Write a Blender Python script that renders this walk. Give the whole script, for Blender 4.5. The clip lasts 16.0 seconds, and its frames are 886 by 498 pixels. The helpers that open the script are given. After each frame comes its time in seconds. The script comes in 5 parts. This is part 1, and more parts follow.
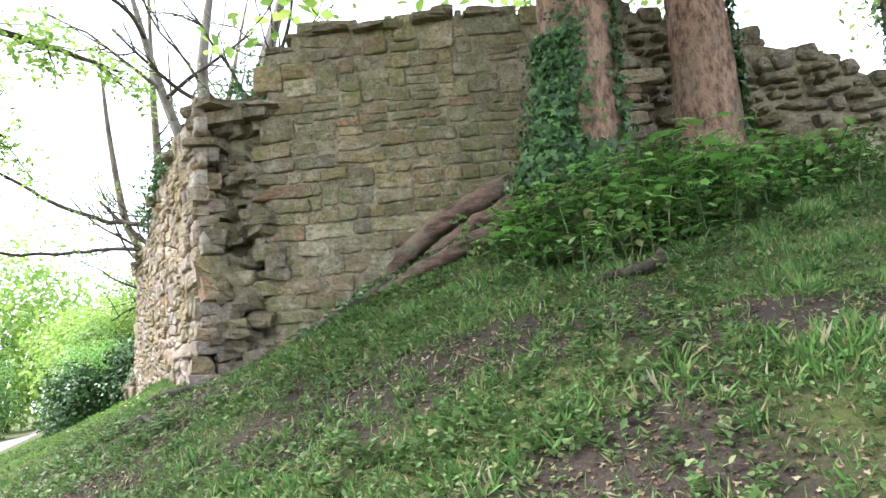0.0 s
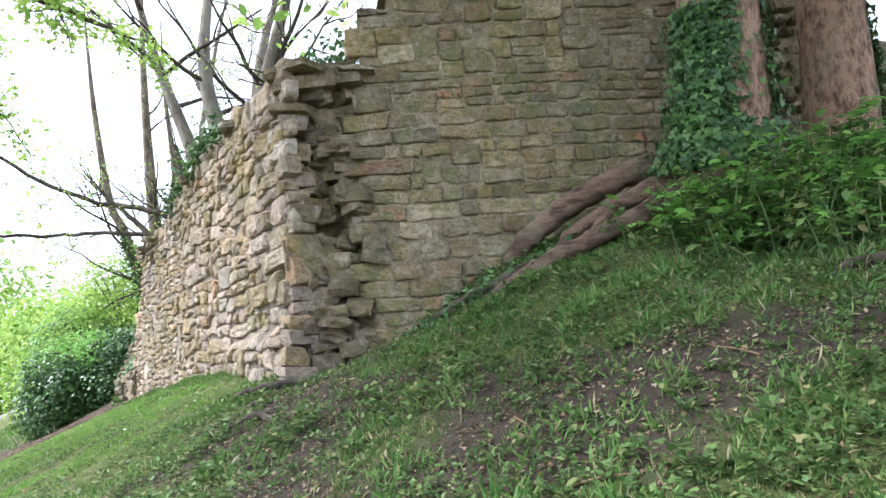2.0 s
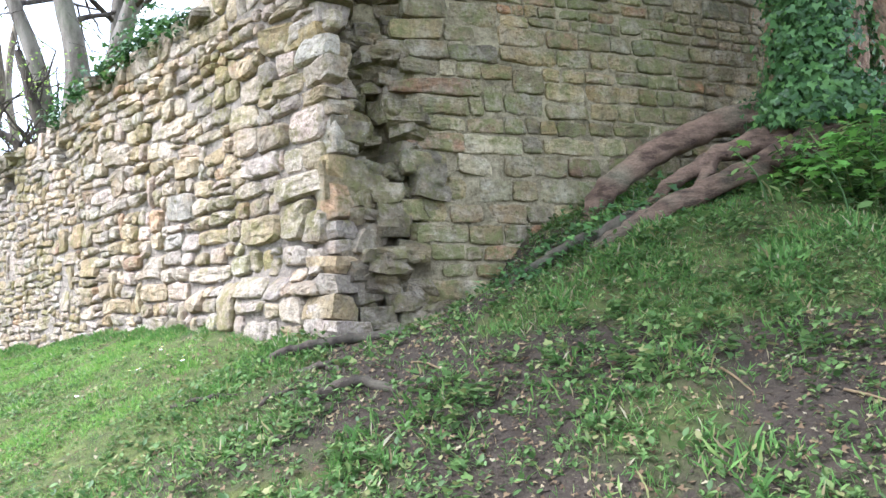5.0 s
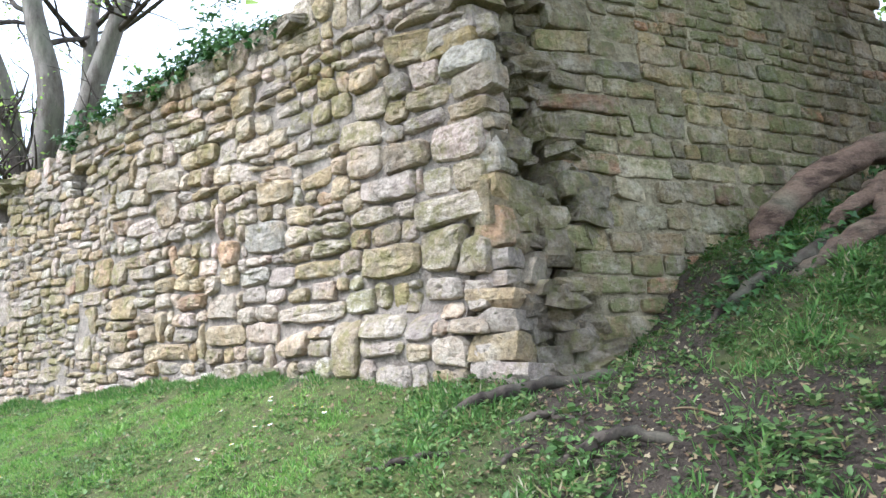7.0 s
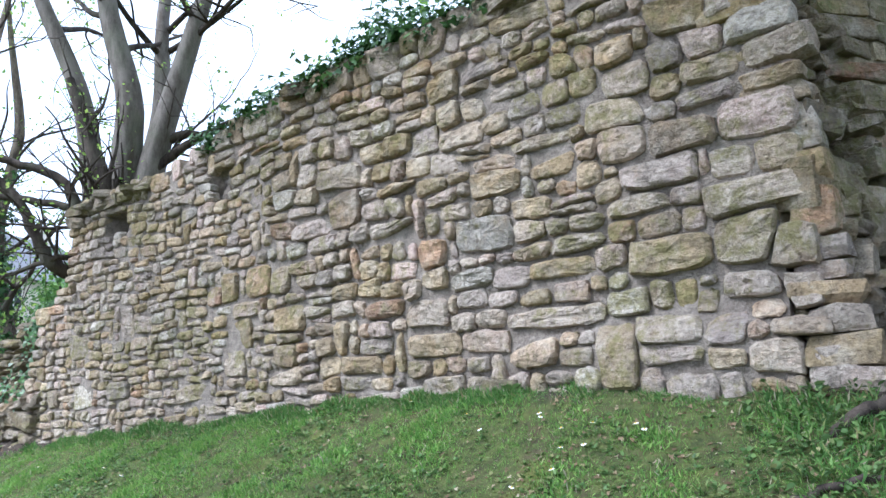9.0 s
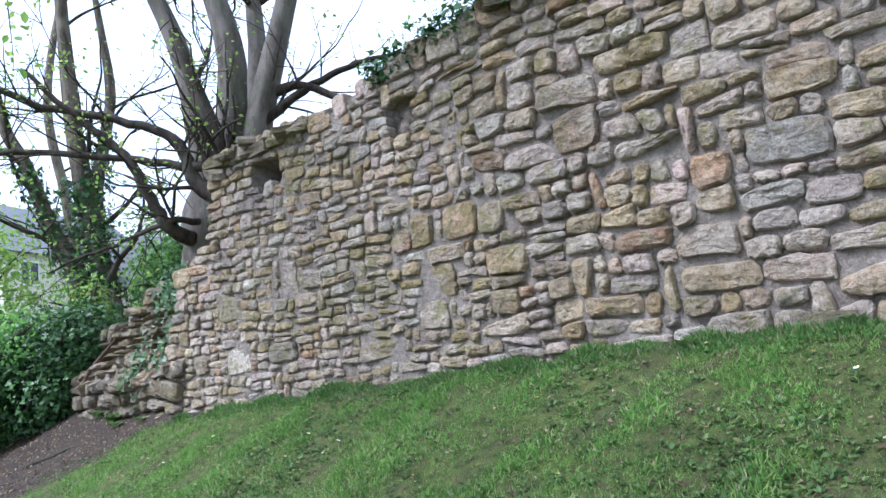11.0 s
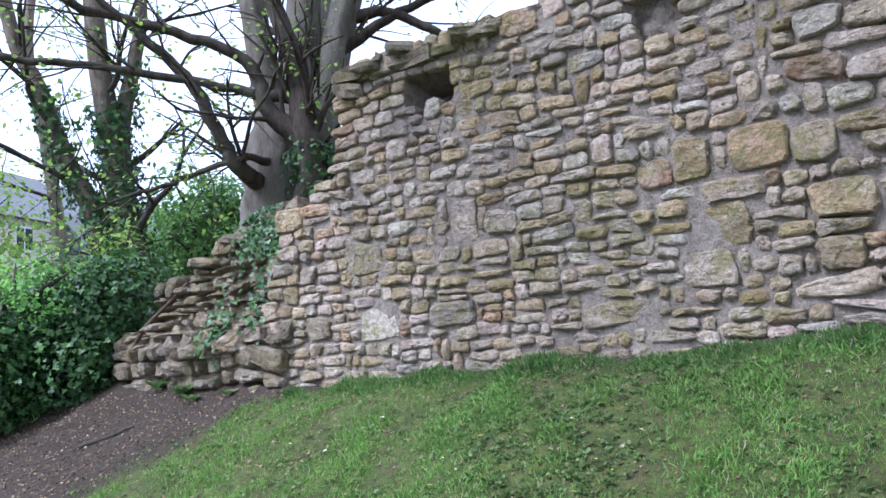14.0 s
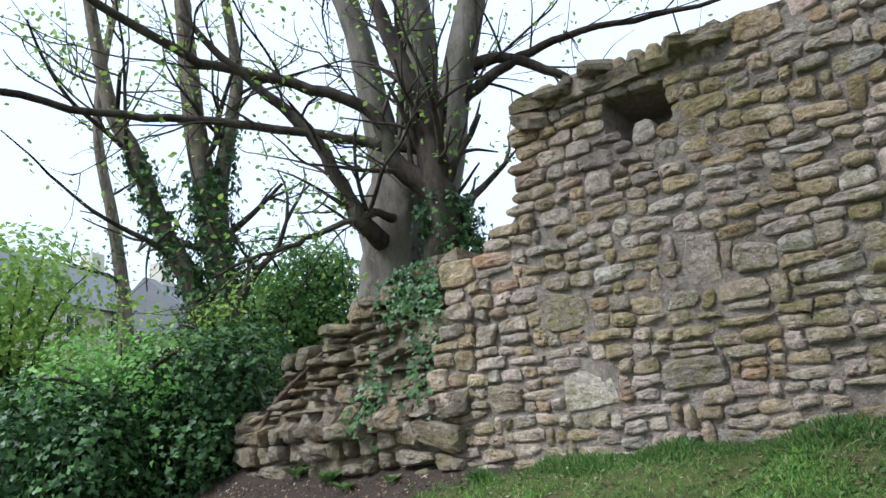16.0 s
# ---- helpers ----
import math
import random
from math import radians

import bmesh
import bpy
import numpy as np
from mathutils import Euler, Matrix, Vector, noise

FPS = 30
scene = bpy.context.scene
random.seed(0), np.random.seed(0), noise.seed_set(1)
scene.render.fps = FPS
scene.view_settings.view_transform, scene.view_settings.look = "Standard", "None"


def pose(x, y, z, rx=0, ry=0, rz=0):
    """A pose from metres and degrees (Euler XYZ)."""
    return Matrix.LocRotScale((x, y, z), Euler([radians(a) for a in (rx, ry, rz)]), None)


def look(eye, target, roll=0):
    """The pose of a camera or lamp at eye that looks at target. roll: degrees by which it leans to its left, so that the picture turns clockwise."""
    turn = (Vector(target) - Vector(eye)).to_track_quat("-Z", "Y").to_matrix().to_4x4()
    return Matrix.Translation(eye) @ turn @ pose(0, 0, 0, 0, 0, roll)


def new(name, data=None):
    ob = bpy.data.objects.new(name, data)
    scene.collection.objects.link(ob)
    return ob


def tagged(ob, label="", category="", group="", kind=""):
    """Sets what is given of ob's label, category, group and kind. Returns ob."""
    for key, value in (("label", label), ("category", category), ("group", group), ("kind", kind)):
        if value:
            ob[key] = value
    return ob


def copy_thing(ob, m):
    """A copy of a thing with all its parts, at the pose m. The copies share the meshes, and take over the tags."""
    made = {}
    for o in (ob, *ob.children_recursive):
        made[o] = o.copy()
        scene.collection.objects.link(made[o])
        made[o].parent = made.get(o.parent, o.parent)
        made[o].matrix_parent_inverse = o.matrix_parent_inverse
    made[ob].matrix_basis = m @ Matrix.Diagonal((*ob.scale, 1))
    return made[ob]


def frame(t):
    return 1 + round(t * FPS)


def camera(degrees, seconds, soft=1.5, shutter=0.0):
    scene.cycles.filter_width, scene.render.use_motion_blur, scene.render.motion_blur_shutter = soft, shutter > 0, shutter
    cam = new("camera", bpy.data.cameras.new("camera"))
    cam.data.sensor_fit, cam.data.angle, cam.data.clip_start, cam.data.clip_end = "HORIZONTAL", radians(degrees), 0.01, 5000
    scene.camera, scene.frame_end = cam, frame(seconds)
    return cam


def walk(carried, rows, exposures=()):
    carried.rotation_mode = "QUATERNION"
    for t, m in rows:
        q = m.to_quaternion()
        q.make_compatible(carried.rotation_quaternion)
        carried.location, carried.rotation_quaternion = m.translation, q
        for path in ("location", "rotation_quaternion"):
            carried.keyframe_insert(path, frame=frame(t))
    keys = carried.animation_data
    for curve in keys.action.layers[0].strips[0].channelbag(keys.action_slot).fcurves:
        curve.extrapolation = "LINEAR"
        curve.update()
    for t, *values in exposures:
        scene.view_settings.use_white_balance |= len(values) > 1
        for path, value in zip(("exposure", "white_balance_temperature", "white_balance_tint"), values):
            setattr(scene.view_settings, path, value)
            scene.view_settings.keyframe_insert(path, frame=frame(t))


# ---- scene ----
cam = camera(61.9, 16.0, soft=1.5)
METRES, EYE, TILT, LEAN, TURN = 12.0, 1.6, 9.5, 5.5, -26.0
ROWS = [
    (0.0, 0.0, 0.0, 0.0, 0.0, 0.0, 0.0),
    (0.5, -0.0293, 0.0106, -0.0015, -0.74, -0.67, -0.6),
    (1.0, -0.0566, 0.0217, -0.003, -1.22, -0.61, -0.97),
    (1.5, -0.085, 0.0384, -0.0085, -2.16, -0.08, -1.52),
    (2.0, -0.1105, 0.0507, -0.0125, -4.03, 0.12, -1.73),
    (2.5, -0.1307, 0.0635, -0.0176, -9.44, -0.32, -2.96),
    (3.0, -0.1496, 0.0764, -0.0199, -16.87, -1.81, -4.87),
    (3.5, -0.1762, 0.0918, -0.0237, -20.56, -2.61, -6.22),
    (4.0, -0.1998, 0.1125, -0.0289, -18.21, -3.51, -6.07),
    (6.5, -0.3128, 0.2241, -0.0557, -24.42, 3.37, -5.65),
    (7.0, -0.3365, 0.2455, -0.0604, -25.91, 3.23, -5.9),
    (7.5, -0.3628, 0.2699, -0.0648, -26.47, 3.08, -6.49),
    (8.0, -0.3807, 0.2937, -0.0682, -25.69, 3.76, -6.54),
    (8.5, -0.405, 0.3171, -0.0742, -26.16, 4.54, -6.43),
    (9.0, -0.4256, 0.3398, -0.0792, -25.77, 4.45, -4.94),
    (9.5, -0.4454, 0.3638, -0.0852, -24.49, 4.21, -2.97),
    (10.0, -0.4648, 0.3869, -0.092, -23.65, 3.3, -2.1),
    (12.5, -0.5499, 0.5262, -0.1242, -23.21, 0.43, -3.78),
    (13.0, -0.5635, 0.5527, -0.1289, -24.1, 0.35, -4.17),
    (13.5, -0.5836, 0.5784, -0.1337, -26.38, 0.46, -4.69),
    (14.0, -0.5964, 0.6061, -0.1388, -27.73, 1.14, -5.37),
    (14.5, -0.6099, 0.6341, -0.1433, -27.84, 2.54, -5.52),
    (15.0, -0.6231, 0.6591, -0.1487, -27.15, 4.35, -4.94),
    (15.5, -0.6346, 0.687, -0.1524, -25.85, 6.05, -4.19),
    (16.0, -0.6501, 0.7098, -0.1584, -25.44, 6.96, -3.46),
]
EXPOSURES = [(0.0, 1.43, 5800, 14), (2.5, 1.18, 5600, 14), (3.8, 1.7, 5400, 14), (6.8, 1.38, 5350, 11), (8.5, 0.85, 5150, 12), (10.0, 0.52, 5050, 13), (13.5, 0.45, 5000, 19), (15.0, 0.36, 5150, 14), (16.0, 0.0, 5400, 9)]
walk(cam, [(t, pose(0, 0, EYE, TILT, LEAN, TURN) @ pose(METRES * x, METRES * y, METRES * z, 90 + pitch, roll, yaw)) for t, x, y, z, yaw, pitch, roll in ROWS], EXPOSURES)

# ---- light: bright overcast sky, open towards the lane side ----
SUN_HEIGHT, SUN_TURN = 50.0, -60.0
world = bpy.data.worlds.new("world")
scene.world = world
world.use_nodes = True
wn, wl = world.node_tree.nodes, world.node_tree.links
sky = wn.new("ShaderNodeTexSky")
sky.sky_type, sky.sun_disc = "NISHITA", False
sky.sun_elevation, sky.sun_rotation = radians(SUN_HEIGHT), radians(SUN_TURN)
sky.air_density, sky.dust_density, sky.ozone_density = 0.6, 6.0, 0.3
wn["Background"].inputs["Strength"].default_value = 0.15
cover = wn.new("ShaderNodeMix")
cover.data_type = "RGBA"
cover.inputs[0].default_value = 0.85
cover.inputs[7].default_value = (8.35, 8.75, 9.2, 1)
wl.new(sky.outputs[0], cover.inputs[6])
wl.new(cover.outputs[2], wn["Background"].inputs["Color"])
sun = new("sun", bpy.data.lights.new("sun", "SUN"))
sun.data.energy, sun.data.angle, sun.data.color = 4.6, radians(20), (1.0, 0.95, 0.87)
az = radians(SUN_TURN)
sun.matrix_world = look((0, 0, 30), Vector((0, 0, 30)) - Vector((math.sin(az) * math.cos(radians(SUN_HEIGHT)), math.cos(az) * math.cos(radians(SUN_HEIGHT)), math.sin(radians(SUN_HEIGHT)))))

rng = np.random.default_rng(7)


# ---- materials ----
def nodes_of(name, rough=0.9):
    m = bpy.data.materials.new(name)
    m.use_nodes = True
    nt = m.node_tree
    b = nt.nodes["Principled BSDF"]
    b.inputs["Roughness"].default_value = rough
    b.inputs["Specular IOR Level"].default_value = 0.25
    return m, nt, b


def noise_tex(nt, scale, detail=4.0, rough=0.6, stretch=None, space="Object"):
    tc = nt.nodes.new("ShaderNodeTexCoord")
    n = nt.nodes.new("ShaderNodeTexNoise")
    n.inputs["Scale"].default_value, n.inputs["Detail"].default_value, n.inputs["Roughness"].default_value = scale, detail, rough
    if stretch:
        mp = nt.nodes.new("ShaderNodeMapping")
        mp.inputs["Scale"].default_value = stretch
        nt.links.new(tc.outputs[space], mp.inputs[0])
        nt.links.new(mp.outputs[0], n.inputs["Vector"])
    else:
        nt.links.new(tc.outputs[space], n.inputs["Vector"])
    return n.outputs["Fac"]


def ramp(nt, fac, stops):
    r = nt.nodes.new("ShaderNodeValToRGB")
    e = r.color_ramp.elements
    while len(e) < len(stops):
        e.new(0.5)
    for el, (p, c) in zip(e, stops):
        el.position, el.color = p, (*c, 1)
    nt.links.new(fac, r.inputs[0])
    return r.outputs[0]


def mix(nt, fac, a, b, mode="MIX"):
    m = nt.nodes.new("ShaderNodeMix")
    m.data_type, m.blend_type = "RGBA", mode
    for sock, v in ((m.inputs[0], fac), (m.inputs[6], a), (m.inputs[7], b)):
        if isinstance(v, bpy.types.NodeSocket):
            nt.links.new(v, sock)
        else:
            sock.default_value = v if isinstance(v, float) else (*v, 1)
    return m.outputs[2]


def calc(nt, op, a, b=0.0):
    m = nt.nodes.new("ShaderNodeMath")
    m.operation = op
    for sock, v in zip(m.inputs, (a, b)):
        if isinstance(v, bpy.types.NodeSocket):
            nt.links.new(v, sock)
        else:
            sock.default_value = v
    return m.outputs[0]


def relief(nt, b, height, strength, dist):
    bp = nt.nodes.new("ShaderNodeBump")
    bp.inputs["Strength"].default_value, bp.inputs["Distance"].default_value = strength, dist
    nt.links.new(height, bp.inputs["Height"])
    nt.links.new(bp.outputs[0], b.inputs["Normal"])


def piece_random(nt):
    """One number a piece, for single objects and for joined ones alike."""
    oi, ge = nt.nodes.new("ShaderNodeObjectInfo"), nt.nodes.new("ShaderNodeNewGeometry")
    return calc(nt, "FRACT", calc(nt, "ADD", oi.outputs["Random"], ge.outputs["Random Per Island"]))


def stone_material(name, tones, moss, moss_amount, soot):
    m, nt, b = nodes_of(name, 0.95)
    r = piece_random(nt)
    base = ramp(nt, r, tones)
    shade = calc(nt, "FRACT", calc(nt, "MULTIPLY", r, 17.31))
    base = mix(nt, 1.0, base, ramp(nt, shade, [(0.0, (0.62, 0.62, 0.63)), (0.5, (0.95, 0.95, 0.95)), (1.0, (1.06, 1.05, 1.03))]), "MULTIPLY")
    grain, pits, chips = noise_tex(nt, 85.0, 5.0, 0.7), noise_tex(nt, 34.0, 6.0, 0.65), noise_tex(nt, 15.0, 6.0, 0.7)
    blot = noise_tex(nt, 6.0, 5.0, 0.65)
    strata = noise_tex(nt, 11.0, 6.0, 0.68, (0.8, 0.8, 2.4))
    c = mix(nt, ramp(nt, blot, [(0.45, (0, 0, 0)), (0.68, (0.6, 0.6, 0.6))]), base, (0.50, 0.45, 0.38))
    c = mix(nt, ramp(nt, noise_tex(nt, 4.0, 6.0, 0.75), [(0.53, (0, 0, 0)), (0.72, (0.6, 0.6, 0.6))]), c, (0.34, 0.235, 0.12))
    c = mix(nt, 0.35, c, ramp(nt, grain, [(0.3, (0.28, 0.27, 0.26)), (0.5, (0.5, 0.5, 0.5)), (0.75, (0.7, 0.69, 0.67))]), "OVERLAY")
    c = mix(nt, 0.7, c, ramp(nt, pits, [(0.32, (0.18, 0.165, 0.15)), (0.44, (0.47, 0.46, 0.45)), (0.65, (0.6, 0.59, 0.57))]), "OVERLAY")
    c = mix(nt, 0.6, c, ramp(nt, chips, [(0.33, (0.22, 0.2, 0.18)), (0.47, (0.5, 0.49, 0.48)), (0.7, (0.64, 0.63, 0.61))]), "OVERLAY")
    c = mix(nt, 0.35, c, ramp(nt, strata, [(0.36, (0.25, 0.23, 0.21)), (0.46, (0.5, 0.49, 0.48)), (0.66, (0.6, 0.59, 0.57))]), "OVERLAY")
    patch, fine = noise_tex(nt, 1.1, 5.0, 0.7), noise_tex(nt, 13.0, 6.0, 0.78)
    green = ramp(nt, calc(nt, "MULTIPLY", patch, fine), [(0.27 - moss_amount, (0, 0, 0)), (0.36 - moss_amount, (0.8, 0.8, 0.8))])
    c = mix(nt, green, c, moss)
    lichen = ramp(nt, noise_tex(nt, 21.0, 5.0, 0.7), [(0.63, (0, 0, 0)), (0.70, (0.35, 0.35, 0.35))])
    c = mix(nt, lichen, c, (0.52, 0.50, 0.42))
    dark = ramp(nt, noise_tex(nt, 2.1, 8.0, 0.8), [(0.5, (0, 0, 0)), (0.68, (soot, soot, soot))])
    c = mix(nt, dark, c, (0.09, 0.08, 0.065))
    nt.links.new(c, b.inputs["Base Color"])
    high = calc(nt, "ADD", calc(nt, "MULTIPLY", strata, 0.8), calc(nt, "ADD", calc(nt, "MULTIPLY", pits, 0.55), calc(nt, "MULTIPLY", chips, 1.3)))
    relief(nt, b, calc(nt, "ADD", high, calc(nt, "MULTIPLY", grain, 0.15)), 1.0, 0.035)
    return m


SAND = stone_material("weathered_sandstone", [(0.0, (0.38, 0.28, 0.15)), (0.13, (0.50, 0.42, 0.34)), (0.27, (0.37, 0.32, 0.28)), (0.4, (0.52, 0.41, 0.36)),
                                              (0.52, (0.33, 0.25, 0.12)), (0.64, (0.45, 0.38, 0.34)), (0.76, (0.43, 0.34, 0.20)), (0.87, (0.40, 0.26, 0.17)), (0.92, (0.49, 0.45, 0.39))], (0.21, 0.185, 0.07), 0.03, 0.55)
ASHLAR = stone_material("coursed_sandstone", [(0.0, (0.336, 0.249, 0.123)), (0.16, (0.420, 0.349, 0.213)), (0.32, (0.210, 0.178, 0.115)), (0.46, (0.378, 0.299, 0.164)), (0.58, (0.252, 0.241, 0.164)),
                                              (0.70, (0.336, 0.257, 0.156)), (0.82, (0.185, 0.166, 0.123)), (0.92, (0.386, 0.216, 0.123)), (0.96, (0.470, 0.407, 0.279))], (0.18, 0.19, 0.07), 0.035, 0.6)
RUBBLE = stone_material("dark_rubble_stone", [(0.0, (0.194, 0.149, 0.084)), (0.35, (0.239, 0.194, 0.129)), (0.65, (0.161, 0.135, 0.097)), (0.9, (0.258, 0.214, 0.161))], (0.17, 0.16, 0.06), 0.02, 0.65)


def mortar_material(name, a, b2):
    m, nt, b = nodes_of(name, 0.97)
    n1, n2, n3 = noise_tex(nt, 4.0, 6.0, 0.7), noise_tex(nt, 70.0, 4.0, 0.7), noise_tex(nt, 20.0, 6.0, 0.7)
    c = mix(nt, ramp(nt, n1, [(0.38, (0, 0, 0)), (0.62, (1, 1, 1))]), a, b2)
    c = mix(nt, 0.5, c, ramp(nt, n2, [(0.3, (0.3, 0.3, 0.3)), (0.7, (0.66, 0.65, 0.63))]), "OVERLAY")
    c = mix(nt, 0.6, c, ramp(nt, n3, [(0.35, (0.22, 0.21, 0.2)), (0.6, (0.58, 0.57, 0.56))]), "OVERLAY")
    nt.links.new(c, b.inputs["Base Color"])
    relief(nt, b, calc(nt, "ADD", n2, calc(nt, "MULTIPLY", n3, 2.0)), 0.9, 0.022)
    return m


MORTAR = mortar_material("lime_mortar", (0.34, 0.295, 0.25), (0.24, 0.20, 0.165))
OLD_MORTAR = mortar_material("old_mortar", (0.45, 0.385, 0.26), (0.22, 0.185, 0.12))


def bark_material(name, a, b2, ridge, scale=9.0, grain=(1.0, 1.0, 0.28)):
    m, nt, b = nodes_of(name, 0.93)
    n1 = noise_tex(nt, scale, 6.0, 0.7, grain)
    n2 = noise_tex(nt, 2.0, 4.0, 0.6)
    n3 = noise_tex(nt, 60.0, 3.0, 0.6)
    c = mix(nt, ramp(nt, n1, [(0.38, (0, 0, 0)), (0.58, (1, 1, 1))]), a, b2)
    c = mix(nt, ramp(nt, n2, [(0.5, (0, 0, 0)), (0.75, (0.5, 0.5, 0.5))]), c, (0.17, 0.18, 0.12))
    c = mix(nt, 0.4, c, ramp(nt, n3, [(0.3, (0.3, 0.3, 0.3)), (0.7, (0.65, 0.65, 0.65))]), "OVERLAY")
    nt.links.new(c, b.inputs["Base Color"])
    relief(nt, b, calc(nt, "ADD", n1, calc(nt, "MULTIPLY", n3, 0.3)), ridge, 0.03)
    return m


BARK_RED = bark_material("reddish_flaking_bark", (0.10, 0.06, 0.042), (0.36, 0.225, 0.155), 1.0, 16.0, (1.0, 1.0, 0.5))
BARK_GREY = bark_material("smooth_grey_beech_bark", (0.095, 0.078, 0.062), (0.19, 0.165, 0.14), 0.5, 6.0)
BARK_BROWN = bark_material("brown_ridged_bark", (0.07, 0.055, 0.04), (0.21, 0.17, 0.125), 0.8, 11.0)
# One very dark bark for limbs, twigs, stems and surface roots.
BARK_DARK = bark_material("dark_bark", (0.027, 0.02, 0.016), (0.075, 0.058, 0.045), 0.7)
ROOT = bark_material("smooth_root_bark", (0.045, 0.028, 0.02), (0.15, 0.10, 0.072), 0.8, 11.0, (0.6, 0.6, 1.6))


def leaf_material(name, tones, rough=0.5, through_light=0.35):
    m, nt, b = nodes_of(name, rough)
    ge = nt.nodes.new("ShaderNodeNewGeometry")
    c = ramp(nt, ge.outputs["Random Per Island"], tones)
    c = mix(nt, 0.5, c, ramp(nt, noise_tex(nt, 1.5, 3.0), [(0.3, (0.36, 0.36, 0.34)), (0.7, (0.62, 0.62, 0.6))]), "OVERLAY")
    nt.links.new(c, b.inputs["Base Color"])
    tr = nt.nodes.new("ShaderNodeBsdfTranslucent")
    nt.links.new(c, tr.inputs[0])
    ms = nt.nodes.new("ShaderNodeMixShader")
    ms.inputs[0].default_value = through_light
    nt.links.new(b.outputs[0], ms.inputs[1])
    nt.links.new(tr.outputs[0], ms.inputs[2])
    nt.links.new(ms.outputs[0], nt.nodes["Material Output"].inputs[0])
    return m


IVY = leaf_material("dark_ivy_leaf", [(0.0, (0.027, 0.062, 0.021)), (0.4, (0.046, 0.10, 0.032)), (0.75, (0.074, 0.15, 0.046)), (0.95, (0.125, 0.235, 0.066))], 0.38, 0.2)
SPRING = leaf_material("spring_leaf", [(0.0, (0.156, 0.273, 0.052)), (0.5, (0.247, 0.390, 0.078)), (1.0, (0.390, 0.494, 0.117))], 0.55, 0.5)
MAPLE = leaf_material("bright_maple_leaf", [(0.0, (0.14, 0.32, 0.07)), (0.6, (0.23, 0.45, 0.10)), (1.0, (0.34, 0.55, 0.14))], 0.5, 0.45)
WEED = leaf_material("weed_leaf", [(0.0, (0.052, 0.10, 0.03)), (0.5, (0.105, 0.175, 0.055)), (0.85, (0.165, 0.25, 0.08)), (0.97, (0.26, 0.25, 0.11))], 0.5, 0.35)
HEDGE = leaf_material("hedge_leaf", [(0.0, (0.068, 0.151, 0.043)), (0.5, (0.135, 0.259, 0.070)), (1.0, (0.270, 0.431, 0.109))], 0.5, 0.35)
GRASS = leaf_material("grass_blade", [(0.0, (0.062, 0.135, 0.032)), (0.45, (0.108, 0.215, 0.052)), (0.77, (0.165, 0.29, 0.075)), (0.88, (0.25, 0.28, 0.10)), (0.94, (0.28, 0.22, 0.12)), (0.98, (0.40, 0.36, 0.25))], 0.6, 0.35)
LAWN = leaf_material("mown_lawn_blade", [(0.0, (0.10, 0.21, 0.042)), (0.45, (0.165, 0.315, 0.063)), (0.8, (0.25, 0.41, 0.09)), (0.93, (0.31, 0.36, 0.11)), (0.98, (0.42, 0.38, 0.27))], 0.6, 0.35)
LITTER = leaf_material("dead_leaf", [(0.0, (0.080, 0.048, 0.028)), (0.5, (0.168, 0.112, 0.064)), (0.85, (0.24, 0.18, 0.105)), (1.0, (0.34, 0.29, 0.2))], 0.8, 0.1)


def plain(name, c, rough=0.8, spread=0.25, scale=6.0):
    m, nt, b = nodes_of(name, rough)
    n = noise_tex(nt, scale, 5.0, 0.65)
    col = mix(nt, n, tuple(v * (1 - spread) for v in c), tuple(min(v * (1 + spread), 0.9) for v in c))
    nt.links.new(col, b.inputs["Base Color"])
    relief(nt, b, n, 0.3, 0.02)
    return m


def ground_material():
    m, nt, b = nodes_of("soil_and_turf", 0.97)
    at = nt.nodes.new("ShaderNodeAttribute")
    at.attribute_name = "bare"
    n1, n2, n3 = noise_tex(nt, 1.7, 6.0, 0.7), noise_tex(nt, 14.0, 5.0, 0.7), noise_tex(nt, 80.0, 4.0, 0.7)
    soil = mix(nt, n1, (0.028, 0.021, 0.016), (0.07, 0.052, 0.038))
    soil = mix(nt, ramp(nt, n3, [(0.55, (0, 0, 0)), (0.72, (0.6, 0.6, 0.6))]), soil, (0.19, 0.155, 0.11))
    turf = mix(nt, ramp(nt, n2, [(0.35, (0, 0, 0)), (0.65, (1, 1, 1))]), (0.035, 0.046, 0.014), (0.11, 0.13, 0.036))
    turf = mix(nt, ramp(nt, n3, [(0.5, (0, 0, 0)), (0.75, (0.5, 0.5, 0.5))]), turf, (0.12, 0.10, 0.055))
    turf = mix(nt, ramp(nt, noise_tex(nt, 5.0, 5.0, 0.7), [(0.52, (0, 0, 0)), (0.66, (0.75, 0.75, 0.75))]), turf, (0.085, 0.062, 0.036))
    turf = mix(nt, ramp(nt, noise_tex(nt, 3.3, 5.0, 0.7), [(0.56, (0, 0, 0)), (0.7, (0.6, 0.6, 0.6))]), turf, (0.13, 0.14, 0.03))
    edge = calc(nt, "ADD", at.outputs["Fac"], calc(nt, "MULTIPLY", calc(nt, "SUBTRACT", n2, 0.5), 0.7))
    c = mix(nt, ramp(nt, edge, [(0.35, (0, 0, 0)), (0.6, (1, 1, 1))]), turf, soil)
    nt.links.new(c, b.inputs["Base Color"])
    relief(nt, b, calc(nt, "ADD", n2, calc(nt, "MULTIPLY", n3, 0.5)), 0.9, 0.035)
    return m


GROUND = ground_material()
ROAD = plain("worn_tarmac_lane", (0.17, 0.155, 0.14), 0.9, 0.3, 3.0)


